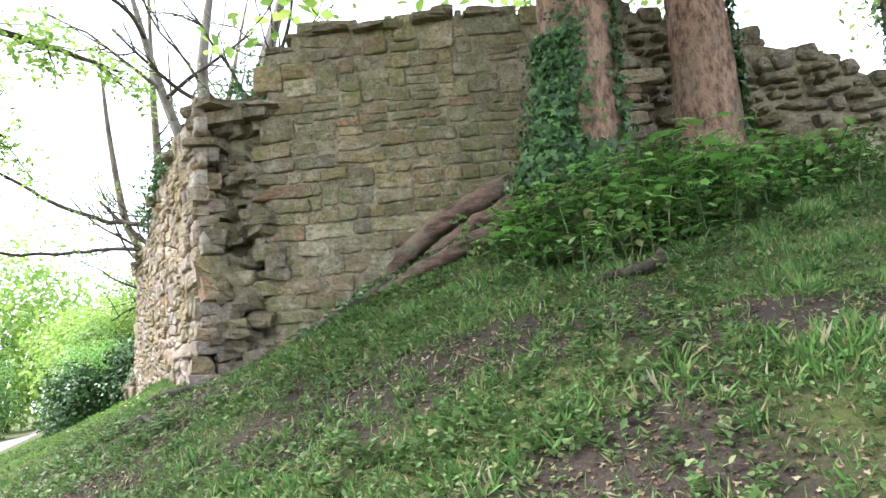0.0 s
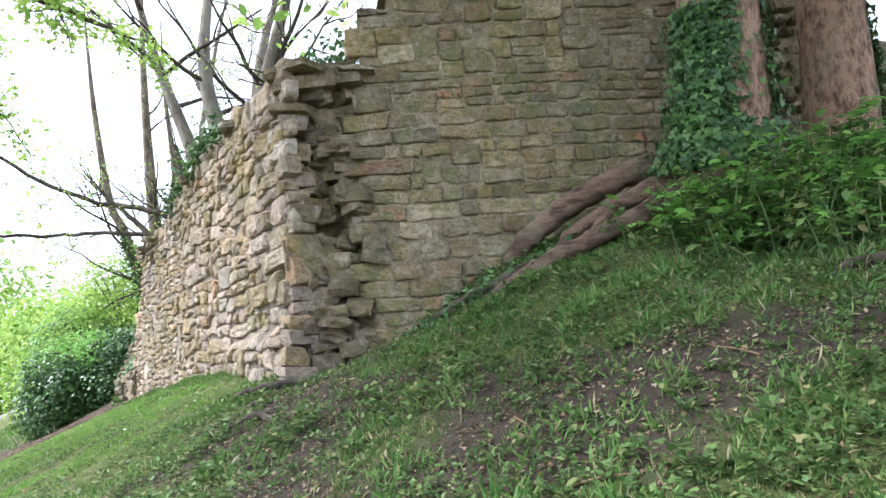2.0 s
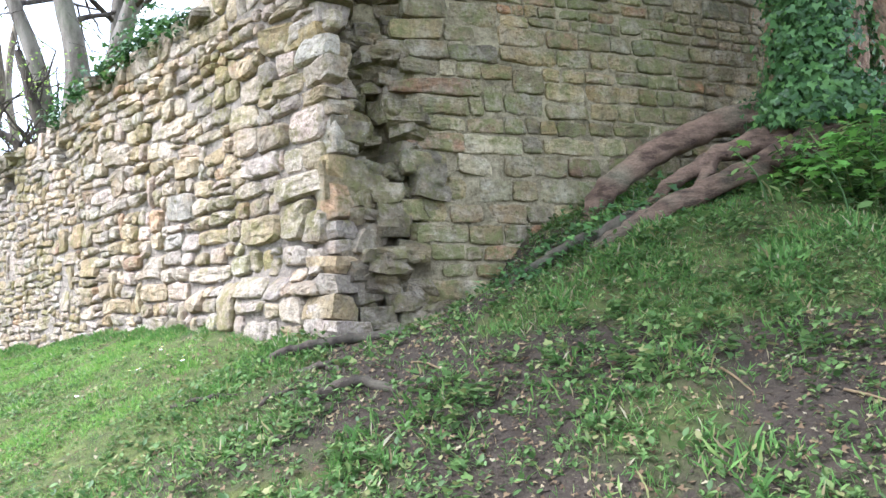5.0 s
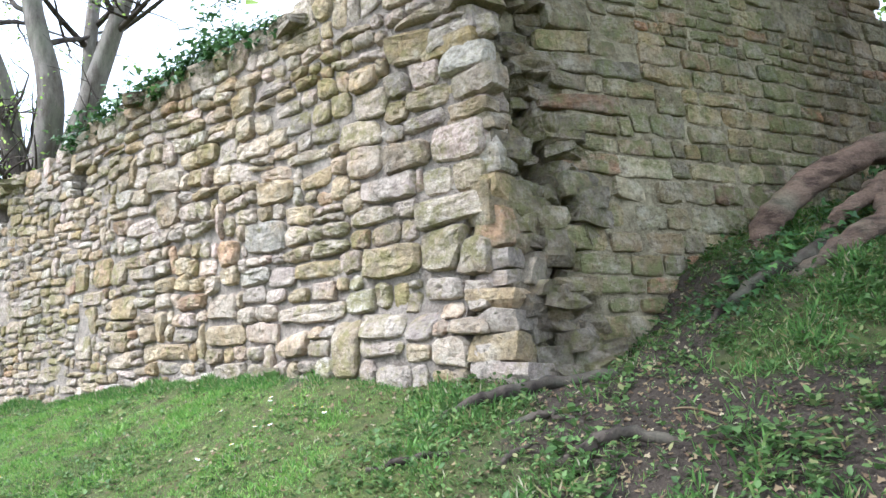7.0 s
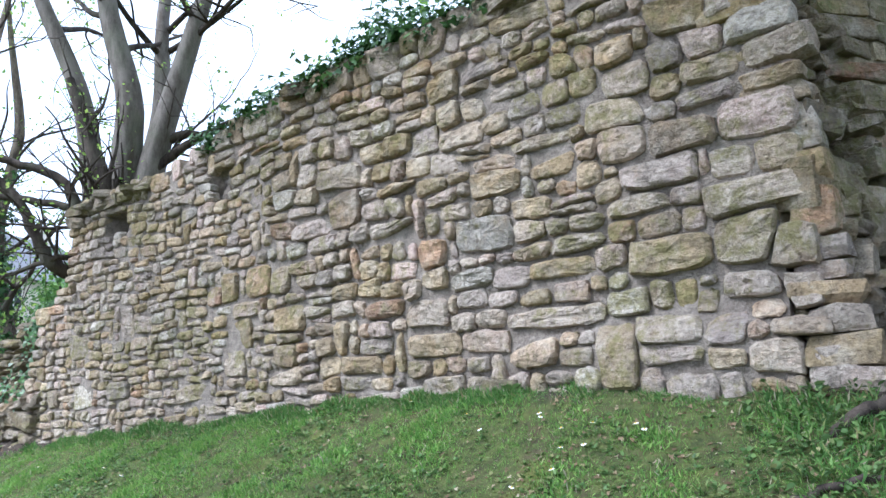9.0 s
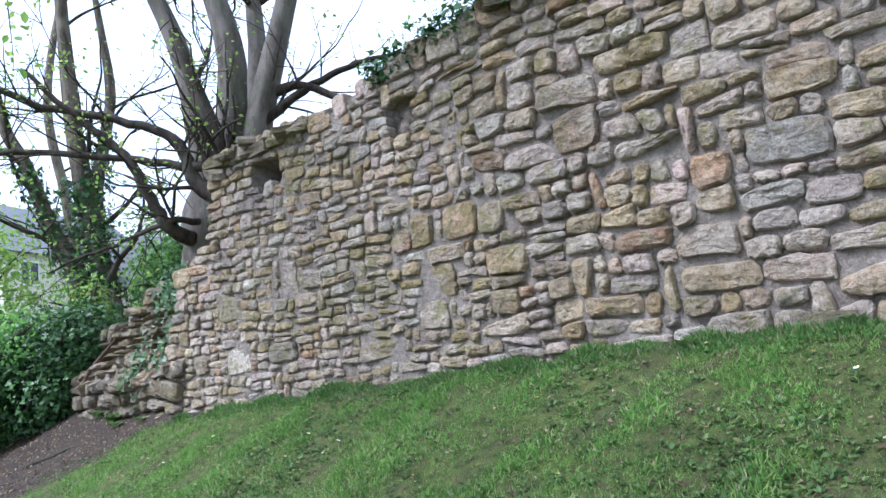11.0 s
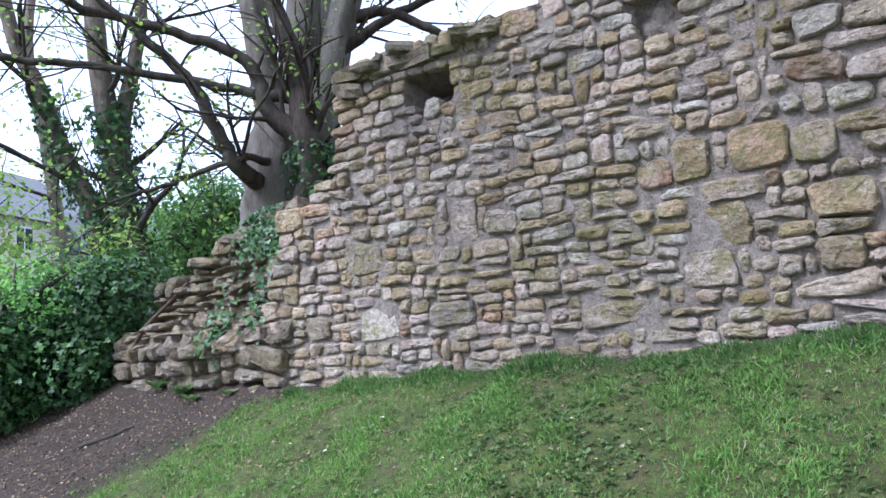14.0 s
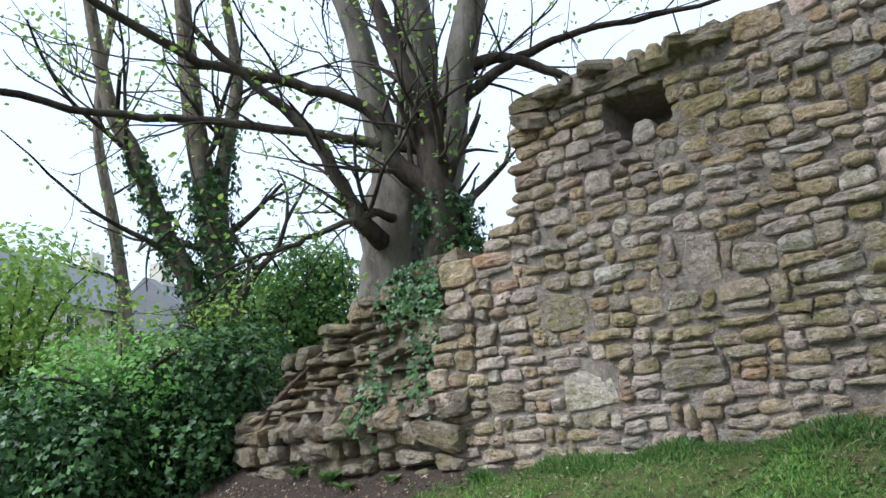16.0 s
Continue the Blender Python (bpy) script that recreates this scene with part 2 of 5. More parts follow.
# ---- mesh helpers ----
def mesh_object(name, verts, faces, material, parent=None, label="", smooth=False):
    me = bpy.data.meshes.new(name)
    if isinstance(faces, np.ndarray):
        verts = np.asarray(verts, np.float32)
        k = faces.shape[1]
        me.vertices.add(len(verts))
        me.vertices.foreach_set("co", verts.ravel())
        me.loops.add(faces.size)
        me.loops.foreach_set("vertex_index", faces.ravel().astype(np.int32))
        me.polygons.add(len(faces))
        me.polygons.foreach_set("loop_start", np.arange(0, faces.size, k, dtype=np.int32))
        me.update(calc_edges=True)
    else:
        me.from_pydata([tuple(map(float, v)) for v in verts], [], faces)
    if smooth:
        me.polygons.foreach_set("use_smooth", np.ones(len(me.polygons), bool))
    me.materials.append(material)
    ob = new(name, me)
    if parent is not None:
        ob.parent = parent
        ob.matrix_parent_inverse = parent.matrix_basis.inverted()
    if label:
        ob["label"] = label
    return ob


def empty(name, at=(0, 0, 0)):
    ob = new(name)
    ob.location = at
    ob.empty_display_size = 0.1
    return ob


def smooth_step(a, b, x):
    t = np.clip((np.asarray(x, float) - a) / (b - a), 0, 1)
    return t * t * (3 - 2 * t)


WAVES = [(rng.uniform(0, 6.3), rng.normal(0, 1, 2), rng.uniform(0, 6.3)) for _ in range(28)]


def wavy(x, y, size, k0=0, n=9):
    """A smooth random field of about -1..1 with features of that size."""
    out = np.zeros(np.broadcast(x, y).shape)
    for i in range(n):
        ph, d, _ = WAVES[(k0 + i) % len(WAVES)]
        out = out + np.sin((d[0] * x + d[1] * y) * 2.6 / size + ph + 1.3 * np.sin((d[1] * x - d[0] * y) * 1.4 / size + _))
    return out / n ** 0.5 / 1.1


# ---- terrain ----
BANK_Y = [-40, -3, 0, 2.3, 4, 6.5, 9, 12, 15, 18, 25, 40, 120]
BANK_Z = [-0.1, -0.1, 0.25, 0.85, 1.21, 1.46, 1.53, 1.37, 1.27, 1.2, 1.2, 1.3, 1.5]
BANK_X = [-60, -8, -3.6, -2.2, 0.3, 2.5, 6.0, 9.0, 60]
BANK_Q = [-1.3, -1.3, -1.28, -1.02, 0.0, 0.93, 1.8, 2.2, 2.6]


def soft_interp(v, xs, zs, width):
    return sum(np.interp(v + d * width, xs, zs) for d in (-1, -0.5, 0, 0.5, 1)) / 5


def land(x, y):
    x, y = np.asarray(x, float), np.asarray(y, float)
    z = soft_interp(y, BANK_Y, BANK_Z, 0.7) + soft_interp(x, BANK_X, BANK_Q, 0.4)
    z = z + 0.55 * np.exp(-((x - 2.7) ** 2 + (y - 16.4) ** 2) / 1.6)
    z = z + 0.2 * np.exp(-((x - 2.9) ** 2 + (y - 5.3) ** 2) / 1.4)
    foot = 6.36 - (0.44 * x + 0.898 * y)
    z = z - 0.22 * np.exp(-(foot / 0.34) ** 2) * smooth_step(0.85, 1.15, x) * smooth_step(2.3, 1.7, x)
    near = np.exp(-np.maximum(np.hypot(x, y - 7) - 12, 0) / 6)
    return z + near * (0.022 * wavy(x, y, 0.8) + 0.010 * wavy(x, y, 0.28, 9))


def bare(x, y):
    """How bare the soil is: 0 turf, 1 open earth."""
    x, y = np.asarray(x, float), np.asarray(y, float)
    n = 0.55 * wavy(x, y, 1.1, 4) + 0.4 * wavy(x, y, 0.4, 13)
    k = np.clip(6 - y, -2, 8)
    track = 0.33 + 0.49 * k + 0.02 * k * k + 0.08 * wavy(x, y, 1.5, 3)
    trodden = np.exp(-((x - track) / 0.22) ** 2) * smooth_step(6.8, 5.2, y)
    corner = np.exp(-(((x - 1.0) / 0.45) ** 2 + ((y - 6.1) / 0.4) ** 2)) * 1.1
    foot = 6.36 - (0.44 * x + 0.898 * y)
    corner = corner + 0.8 * smooth_step(0.75, 0.3, foot) * smooth_step(2.5, 1.7, x) * smooth_step(0.7, 1.0, x)
    end = smooth_step(14.2, 15.4, y + 0.35 * x) * smooth_step(-3.4, -1.5, x) * smooth_step(26, 19, y) * 1.3
    weedy = (0.22 + 0.33 * smooth_step(track + 0.1, track - 0.4, x)) * smooth_step(7.0, 5.5, y) * smooth_step(-5.5, -3.0, x) * smooth_step(-4.0, -1.5, y)
    return np.clip(weedy + trodden * 0.62 + corner + end + 0.36 * n - 0.05, 0, 1)


def axis(lo, hi, step, far, grow=1.25):
    a = list(np.arange(lo, hi, step))
    s, v = step, a[-1]
    while v < far:
        s *= grow
        v += s
        a.append(v)
    s, v = step, a[0]
    while v > -far:
        s *= grow
        v -= s
        a.insert(0, v)
    return np.array(a)


def build_ground():
    xs, ys = axis(-6, 7, 0.07, 900), axis(-2, 20, 0.07, 900)
    X, Y = np.meshgrid(xs, ys)
    Zs = land(X, Y)
    nx, ny = len(xs), len(ys)
    idx = np.arange(nx * ny).reshape(ny, nx)
    f = np.stack([idx[:-1, :-1], idx[:-1, 1:], idx[1:, 1:], idx[1:, :-1]], -1).reshape(-1, 4)
    ob = mesh_object("ground", np.stack([X, Y, Zs], -1).reshape(-1, 3), f, GROUND, smooth=True)
    at = ob.data.attributes.new("bare", "FLOAT", "POINT")
    at.data.foreach_set("value", bare(X, Y).ravel().astype(np.float32))
    tagged(ob, "grassy bank with patches of trodden bare earth", "ground", kind="structure")


build_ground()


def build_road():
    ys = np.concatenate([np.arange(16, 40, 1.0), np.arange(40, 75, 2.0)])
    cx = -4.9 + 0.0022 * np.maximum(ys - 20, 0) ** 2
    vs, fs = [], []
    for i, (y, c) in enumerate(zip(ys, cx)):
        for s in (-1.5, -0.75, 0, 0.75, 1.5):
            vs.append((c + s, y, float(land(c + s, y)) + 0.03 - 0.02 * (s / 1.5) ** 2))
        if i:
            fs += [((i - 1) * 5 + j, (i - 1) * 5 + j + 1, i * 5 + j + 1, i * 5 + j) for j in range(4)]
    tagged(mesh_object("road", vs, fs, ROAD, smooth=True), "narrow worn tarmac lane along the foot of the bank", "road", kind="structure")


build_road()


# ---- masonry ----
def stone_mesh(poly, proud, to_world, r, back=-0.07):
    """A weathered block: its outline, a worn rim and a rough, pitted face."""
    k = len(poly)
    c = poly.mean(0)
    vs = []
    tilt = r.normal(0, 0.09, 2)
    half = 0.5 * np.ptp(poly, axis=0).min()
    seed = Vector(r.uniform(-40, 40, 3))
    rim = 1 - min(0.35, 0.010 / max(half, 0.02))
    for scale, d in ((1.02, back), (1.0, proud * 0.4), (rim, proud * 0.9), (rim * 0.72, proud), (rim * 0.36, proud * 1.04)):
        for p in poly:
            q = c + (p - c) * scale
            if d > 0:
                w = Vector((q[0] * 9, q[1] * 13, d * 9)) + seed
                e = 0.9 * noise.noise(w) + 0.55 * noise.noise(w * 2.7)
                vs.append((q[0], q[1], d + (tilt @ (q - c)) + e * min(0.022, proud * 0.55) * (0.5 if scale == 1.0 else 1.0)))
            else:
                vs.append((q[0], q[1], d))
    vs.append((c[0], c[1], proud * 1.04 + r.normal(0, 0.004)))
    fs = []
    for ring in range(4):
        a = ring * k
        fs += [(a + j, a + (j + 1) % k, a + k + (j + 1) % k, a + k + j) for j in range(k)]
    fs += [(4 * k + j, 4 * k + (j + 1) % k, 5 * k) for j in range(k)]
    return [to_world(*v) for v in vs], fs


def clip_half(poly, p, n):
    """The part of a polygon on the near side of the line through p with the outward way n."""
    out = []
    for i in range(len(poly)):
        a, b = poly[i], poly[(i + 1) % len(poly)]
        da, db = (a - p) @ n, (b - p) @ n
        if da <= 0:
            out.append(a)
        if (da < 0) != (db < 0) and abs(da - db) > 1e-9:
            out.append(a + (b - a) * (da / (da - db)))
    return out


def fit_blocks(blocks, r, grow=0.11, slant=0.12):
    """Each block widened until it meets its neighbours along shared, slightly slanted joints."""
    B = np.array(blocks)
    polys = []
    tilt = {}
    for i, (u, v, w, h) in enumerate(B):
        hw, hh = w / 2 + grow, h / 2 + grow
        poly = [np.array(p) for p in ((u - hw, v - hh), (u + hw, v - hh), (u + hw, v + hh), (u - hw, v + hh))]
        for j in np.nonzero((np.abs(B[:, 0] - u) < (B[:, 2] + w) / 2 + 2 * grow) & (np.abs(B[:, 1] - v) < (B[:, 3] + h) / 2 + 2 * grow))[0]:
            if j == i or len(poly) < 3:
                continue
            U, V, W, Hh = B[j]
            gu, gv = abs(U - u) - (W + w) / 2, abs(V - v) - (Hh + h) / 2
            key = (min(i, j), max(i, j))
            if key not in tilt:
                tilt[key] = r.normal(0, slant)
            if gu > gv:
                s = math.copysign(1, U - u)
                m = np.array([u + s * (w / 2 + gu / 2), (v + V) / 2])
                n = np.array([s, s * tilt[key]])
            else:
                s = math.copysign(1, V - v)
                m = np.array([(u + U) / 2, v + s * (h / 2 + gv / 2)])
                n = np.array([s * tilt[key] * 0.7, s])
            poly = clip_half(poly, m, n)
        polys.append(np.array(poly) if len(poly) >= 3 else None)
    return polys


def worn_outline(poly, gap, r, round_off=0.3):
    """A block's outline with its joint taken off and its corners worn round."""
    area = sum(poly[i - 1][0] * poly[i][1] - poly[i][0] * poly[i - 1][1] for i in range(len(poly)))
    cut = [p for p in poly]
    for i in range(len(poly)):
        a, b = poly[i], poly[(i + 1) % len(poly)]
        e = b - a
        n = np.array([e[1], -e[0]]) / (np.linalg.norm(e) + 1e-9) * math.copysign(1, area)
        if len(cut) >= 3:
            cut = clip_half(cut, a - n * gap / 2, n)
    if len(cut) < 3:
        return None
    pts = [cut[0]]
    for p in cut[1:]:
        if np.linalg.norm(p - pts[-1]) > 0.008:
            pts.append(p)
    for turn in range(2):
        out = []
        for i in range(len(pts)):
            a, b = pts[i], pts[(i + 1) % len(pts)]
            f = r.uniform(0.5, 1.0) * round_off if turn == 0 else 0.27
            f = min(f, 0.03 / (np.linalg.norm(b - a) + 1e-6)) if turn == 0 else f
            out += [a + (b - a) * f, b + (a - b) * f]
        pts = out
        if len(pts) > 11:
            break
    out = []
    for i in range(len(pts)):
        a, b = pts[i], pts[(i + 1) % len(pts)]
        out.append(a)
        if np.linalg.norm(b - a) > 0.09:
            out.append((a + b) / 2 + r.normal(0, 0.004, 2))
    out = np.array(out)
    if np.ptp(out[:, 0]) < 0.04 or np.ptp(out[:, 1]) < 0.03:
        return None
    return out + r.normal(0, 0.0035, out.shape)


def lay_courses(u0, u1, v0, v1, size, fixed, r, inside):
    """Blocks (u, v, w, h): the given ones first, then uneven courses that fill what they leave."""
    blocks = [tuple(f) for f in fixed]
    placed = []
    v = v0
    while v < v1:
        h = size(0.5 * (u0 + u1), v)[1] * r.uniform(0.75, 1.3)
        u = u0 - r.uniform(0, 0.1)
        while u < u1:
            mw, mh = size(u, v)
            w = mw * r.choice((0.5, 0.75, 1.0, 1.25, 1.7), p=(0.15, 0.25, 0.27, 0.21, 0.12)) * r.uniform(0.85, 1.15)
            n = max(1, round(h / mh)) if mh < h * 0.75 else 1
            sway = 0.035 * math.sin(2.1 * u + 1.7 * v) + 0.025 * math.sin(5.3 * u + 3 * v) + r.uniform(-0.02, 0.02)
            for i in range(n):
                bh = h / n
                cu, cv = u + w / 2, v + bh * (i + 0.5) + sway
                hhit = [b for b in blocks if abs(b[1] - cv) < (b[3] + bh) / 2 * 0.96 and abs(b[0] - cu) < (b[2] + w) / 2 * 0.96]
                if hhit:
                    lo, hi = u, u + w
                    for b in hhit:
                        if b[0] > cu:
                            hi = min(hi, b[0] - b[2] / 2)
                        else:
                            lo = max(lo, b[0] + b[2] / 2)
                    if hi - lo < 0.05:
                        continue
                    placed.append(((lo + hi) / 2, cv, hi - lo, bh))
                elif n == 1 and w > 0.16 and r.random() < 0.07:
                    s = r.uniform(0.35, 0.65)
                    placed.append((cu, v + bh * s / 2 + sway, w, bh * s))
                    placed.append((cu, v + bh * (1 + s) / 2 + sway, w, bh * (1 - s)))
                elif n == 1 and r.random() < 0.06 and v + 2 * h < v1:
                    tall = (cu, v + bh * 0.9 + sway, w * 0.8, bh * 1.75)
                    placed.append(tall)
                    blocks.append(tall)
                else:
                    placed.append((cu, cv, w, bh))
            u += w
        v += h
    done = []
    for n, (u, v, w, h) in enumerate(list(fixed) + placed):
        if not inside(u, v):
            continue
        if n >= len(fixed) and done:
            B = np.array(done)
            ou = np.minimum(B[:, 0] + B[:, 2] / 2, u + w / 2) - np.maximum(B[:, 0] - B[:, 2] / 2, u - w / 2)
            ov = np.minimum(B[:, 1] + B[:, 3] / 2, v + h / 2) - np.maximum(B[:, 1] - B[:, 3] / 2, v - h / 2)
            if (np.clip(ou, 0, None) * np.clip(ov, 0, None)).max() > 0.3 * w * h:
                continue
        done.append((u, v, w, h))
    return done


def squared_courses(u0, u1, v0, v1, fixed, r, inside):
    """Level courses of squared blocks that break round the given ones."""
    blocks = list(fixed)
    v = v0
    while v < v1:
        h = r.choice((0.09, 0.115, 0.14, 0.16, 0.185), p=(0.15, 0.25, 0.28, 0.2, 0.12))
        u = u0 - r.uniform(0, 0.2)
        while u < u1:
            w = h * r.choice((1.1, 1.5, 1.9, 2.4, 3.0), p=(0.16, 0.26, 0.28, 0.2, 0.1)) * r.uniform(0.9, 1.1)
            lo, hi, cv = u, u + w, v + h / 2 + 0.018 * math.sin(1.9 * u + v) + r.uniform(-0.008, 0.008)
            for f in fixed:
                if abs(f[1] - cv) < (f[3] + h) / 2 * 0.8 and f[0] - f[2] / 2 < hi and f[0] + f[2] / 2 > lo:
                    if f[0] > (lo + hi) / 2:
                        hi = f[0] - f[2] / 2
                    else:
                        lo = f[0] + f[2] / 2
            if hi - lo > 0.06 and inside((lo + hi) / 2, cv):
                if h > 0.14 and r.random() < 0.15:
                    blocks += [((lo + hi) / 2, cv - h / 4, hi - lo, h / 2), ((lo + hi) / 2, cv + h / 4, hi - lo, h / 2)]
                else:
                    blocks.append(((lo + hi) / 2, cv, hi - lo, h))
            u += w
        v += h
    return blocks


def settle(blocks, r, slant, region):
    """Leaves out blocks squeezed too thin and sets small stones where a gap is left."""
    for _ in range(2):
        cells = fit_blocks(blocks, np.random.default_rng(5), slant=slant)
        blocks = [b for b, c in zip(blocks, cells) if c is not None and np.ptp(c[:, 0]) > 0.06 and np.ptp(c[:, 1]) > 0.05 and c.shape[0] > 3]
    if region:
        u0, u1, v0, v1, inside = region
        for v in np.arange(v0, v1, 0.045):
            for u in np.arange(u0, u1, 0.045):
                if not inside(u, v):
                    continue
                B = np.array(blocks)
                c = np.maximum(np.abs(B[:, 0] - u) - B[:, 2] / 2, np.abs(B[:, 1] - v) - B[:, 3] / 2).min()
                if c > 0.035:
                    blocks.append((u, v, 2 * c + r.uniform(0.0, 0.06), 2 * c * 0.8))
    return blocks


def masonry(wall, blocks, gap, proud, to_world, material, r, near, limit=290, piece="stone", round_off=0.2, slant=0.13, uneven=(0.6, 1.7), region=None, holes=()):
    """The blocks nearest to the walk are objects of their own; the rest are one mesh."""
    blocks = settle(blocks, r, slant, region)
    order = sorted(range(len(blocks)), key=lambda i: near(*blocks[i][:2]))
    single = set(order[:limit])
    vs, fs = [], []
    for i, ((u, v, w, h), cell) in enumerate(zip(blocks, fit_blocks(blocks + list(holes), r, slant=slant))):
        if cell is None or np.ptp(cell[:, 0]) < 0.035 or np.ptp(cell[:, 1]) < 0.03:
            continue
        poly = worn_outline(cell, gap * r.uniform(0.5, 1.6), r, round_off)
        if poly is None:
            continue
        pv, pf = stone_mesh(poly, proud(u, v) * r.uniform(*uneven), to_world, r)
        if i in single:
            mesh_object(piece, pv, pf, material, wall)
        else:
            o = len(vs)
            vs += pv
            fs += [tuple(o + j for j in f) for f in pf]
    if vs:
        tagged(mesh_object("far_stones", vs, fs, material, wall), kind="stuff")


def wall_body(name, us, bottom, top, depth, thick, to_world, material, parent=None):
    """The mortared core: an uneven front with hollows, a broken top, a back and two ends."""
    nv = 34
    vs, fs = [], []
    for u in us:
        b, t = bottom(u), top(u)
        for j in range(nv):
            v = b + (t - b) * j / (nv - 1)
            vs.append(to_world(u, v, depth(u, v)))
        vs.append(to_world(u, t + 0.03 * math.sin(9 * u), -thick * 0.5))
        vs.append(to_world(u, t - 0.02, -thick))
        vs.append(to_world(u, b, -thick))
    s = nv + 3
    for i in range(len(us) - 1):
        fs += [(i * s + j, (i + 1) * s + j, (i + 1) * s + j + 1, i * s + j + 1) for j in range(s - 1)]
    fs += [tuple(range(s)), tuple(range((len(us) - 1) * s, len(us) * s))[::-1]]
    return mesh_object(name, vs, fs, material, parent)


def rock(size, r, rough=0.16):
    """A quarried lump about the origin: a block split along random planes."""
    bm = bmesh.new()
    bmesh.ops.create_cube(bm, size=1.0)
    bmesh.ops.subdivide_edges(bm, edges=bm.edges, cuts=3, use_grid_fill=True)
    steps = {-0.5: -0.5, -0.25: -0.44, 0.0: 0.0, 0.25: 0.44, 0.5: 0.5}
    planes = []
    for _ in range(9):
        n = Vector(r.normal(0, 1, 3)).normalized()
        planes.append((n, r.uniform(0.40, 0.56) * (abs(n.x) + abs(n.y) + abs(n.z)) * (1 - rough * 0.5) * 0.9))
    seed = Vector(r.uniform(-40, 40, 3))
    vs = []
    for v in bm.verts:
        p = Vector(steps[round(c * 4) / 4] for c in v.co)
        for n, d in planes:
            p -= n * max(0.0, p.dot(n) - d)
        p += p.normalized() * rough * (0.5 * noise.noise(p * 2.5 + seed) + 0.25 * noise.noise(p * 6 + seed))
        vs.append(tuple(p[i] * size[i] for i in range(3)))
    fs = [tuple(v.index for v in f.verts) for f in bm.faces]
    bm.free()
    return vs, fs


def put_rock(name, at, size, turn, r, material, parent=None, rough=0.16):
    vs, fs = rock(size, r, rough)
    m = pose(*at, *turn)
    return mesh_object(name, [m @ Vector(v) for v in vs], fs, material, parent)


# The long field-facing wall: u runs along y, the face stands at x = 0.98.
WEST_TOP_U = [6.3, 7.0, 8.2, 9.4, 10.8, 11.7, 12.2, 12.8, 13.55, 13.62, 13.85, 14.25, 14.42, 14.6]
WEST_TOP_V = [4.20, 4.22, 4.22, 4.2, 4.14, 3.98, 3.9, 3.96, 3.94, 3.35, 3.08, 2.9, 2.45, 2.0]


def west_top(u):
    return float(np.interp(u, WEST_TOP_U, WEST_TOP_V))


def west_depth(u, v):
    d = -0.003 + 0.006 * math.sin(3.1 * u + 2 * v) + 0.005 * math.sin(7 * u - 5 * v)
    if 12.6 < u < 13.03 and 3.5 < v < 3.74:
        d -= 0.4
    if 11.0 < u < 11.3 and 3.5 < v < 3.82:
        d -= 0.09 + 0.03 * math.sin(23 * u + 17 * v)
    return d


def west_world(u, v, d):
    plinth = 0.10 * float(smooth_step(2.15, 1.95, v) * smooth_step(8.6, 7.6, u))
    return (0.985 - d - plinth + 0.012 * math.sin(u * 1.3) + 0.01 * (v - 3), u, v)


WEST_FIXED = [(6.96, 2.44, 0.26, 0.22), (6.91, 2.64, 0.42, 0.16), (7.34, 2.85, 0.42, 0.15), (7.64, 1.93, 0.23, 0.32),
              (7.56, 3.25, 0.34, 0.17), (6.87, 3.05, 0.26, 0.18), (7.15, 3.7, 0.32, 0.2), (7.46, 3.41, 0.27, 0.17), (8.47, 2.72, 0.42, 0.22), (8.96, 2.29, 0.36, 0.17),
              (7.34, 2.41, 0.42, 0.2), (8.03, 2.16, 0.65, 0.12), (8.36, 3.03, 0.37, 0.13), (7.97, 3.03, 0.27, 0.09), (7.2, 3.03, 0.32, 0.16), (6.87, 1.86, 0.23, 0.15),
              (6.96, 2.2, 0.29, 0.1), (7.52, 3.06, 0.27, 0.19), (9.71, 3.37, 0.44, 0.18)]
WEST_FIXED_FAR = [(10.9, 2.36, 0.32, 0.24), (10.99, 2.13, 0.31, 0.21), (10.68, 2.76, 0.29, 0.24), (10.37, 2.74, 0.26, 0.25), (10.82, 2.55, 0.33, 0.14), (11.53, 1.93, 0.48, 0.16),
                  (10.38, 1.98, 0.4, 0.12), (10.3, 2.42, 0.31, 0.19), (10.34, 2.14, 0.23, 0.18), (13.37, 1.98, 0.35, 0.24), (13.47, 2.49, 0.36, 0.24), (12.58, 2.62, 0.23, 0.26),
                  (12.28, 2.59, 0.23, 0.15), (14.0, 1.98, 0.27, 0.21), (11.02, 2.74, 0.22, 0.25), (11.25, 2.7, 0.2, 0.15), (11.61, 3.49, 0.24, 0.09), (13.12, 3.24, 0.2, 0.13), (12.71, 2.0, 0.36, 0.16)]


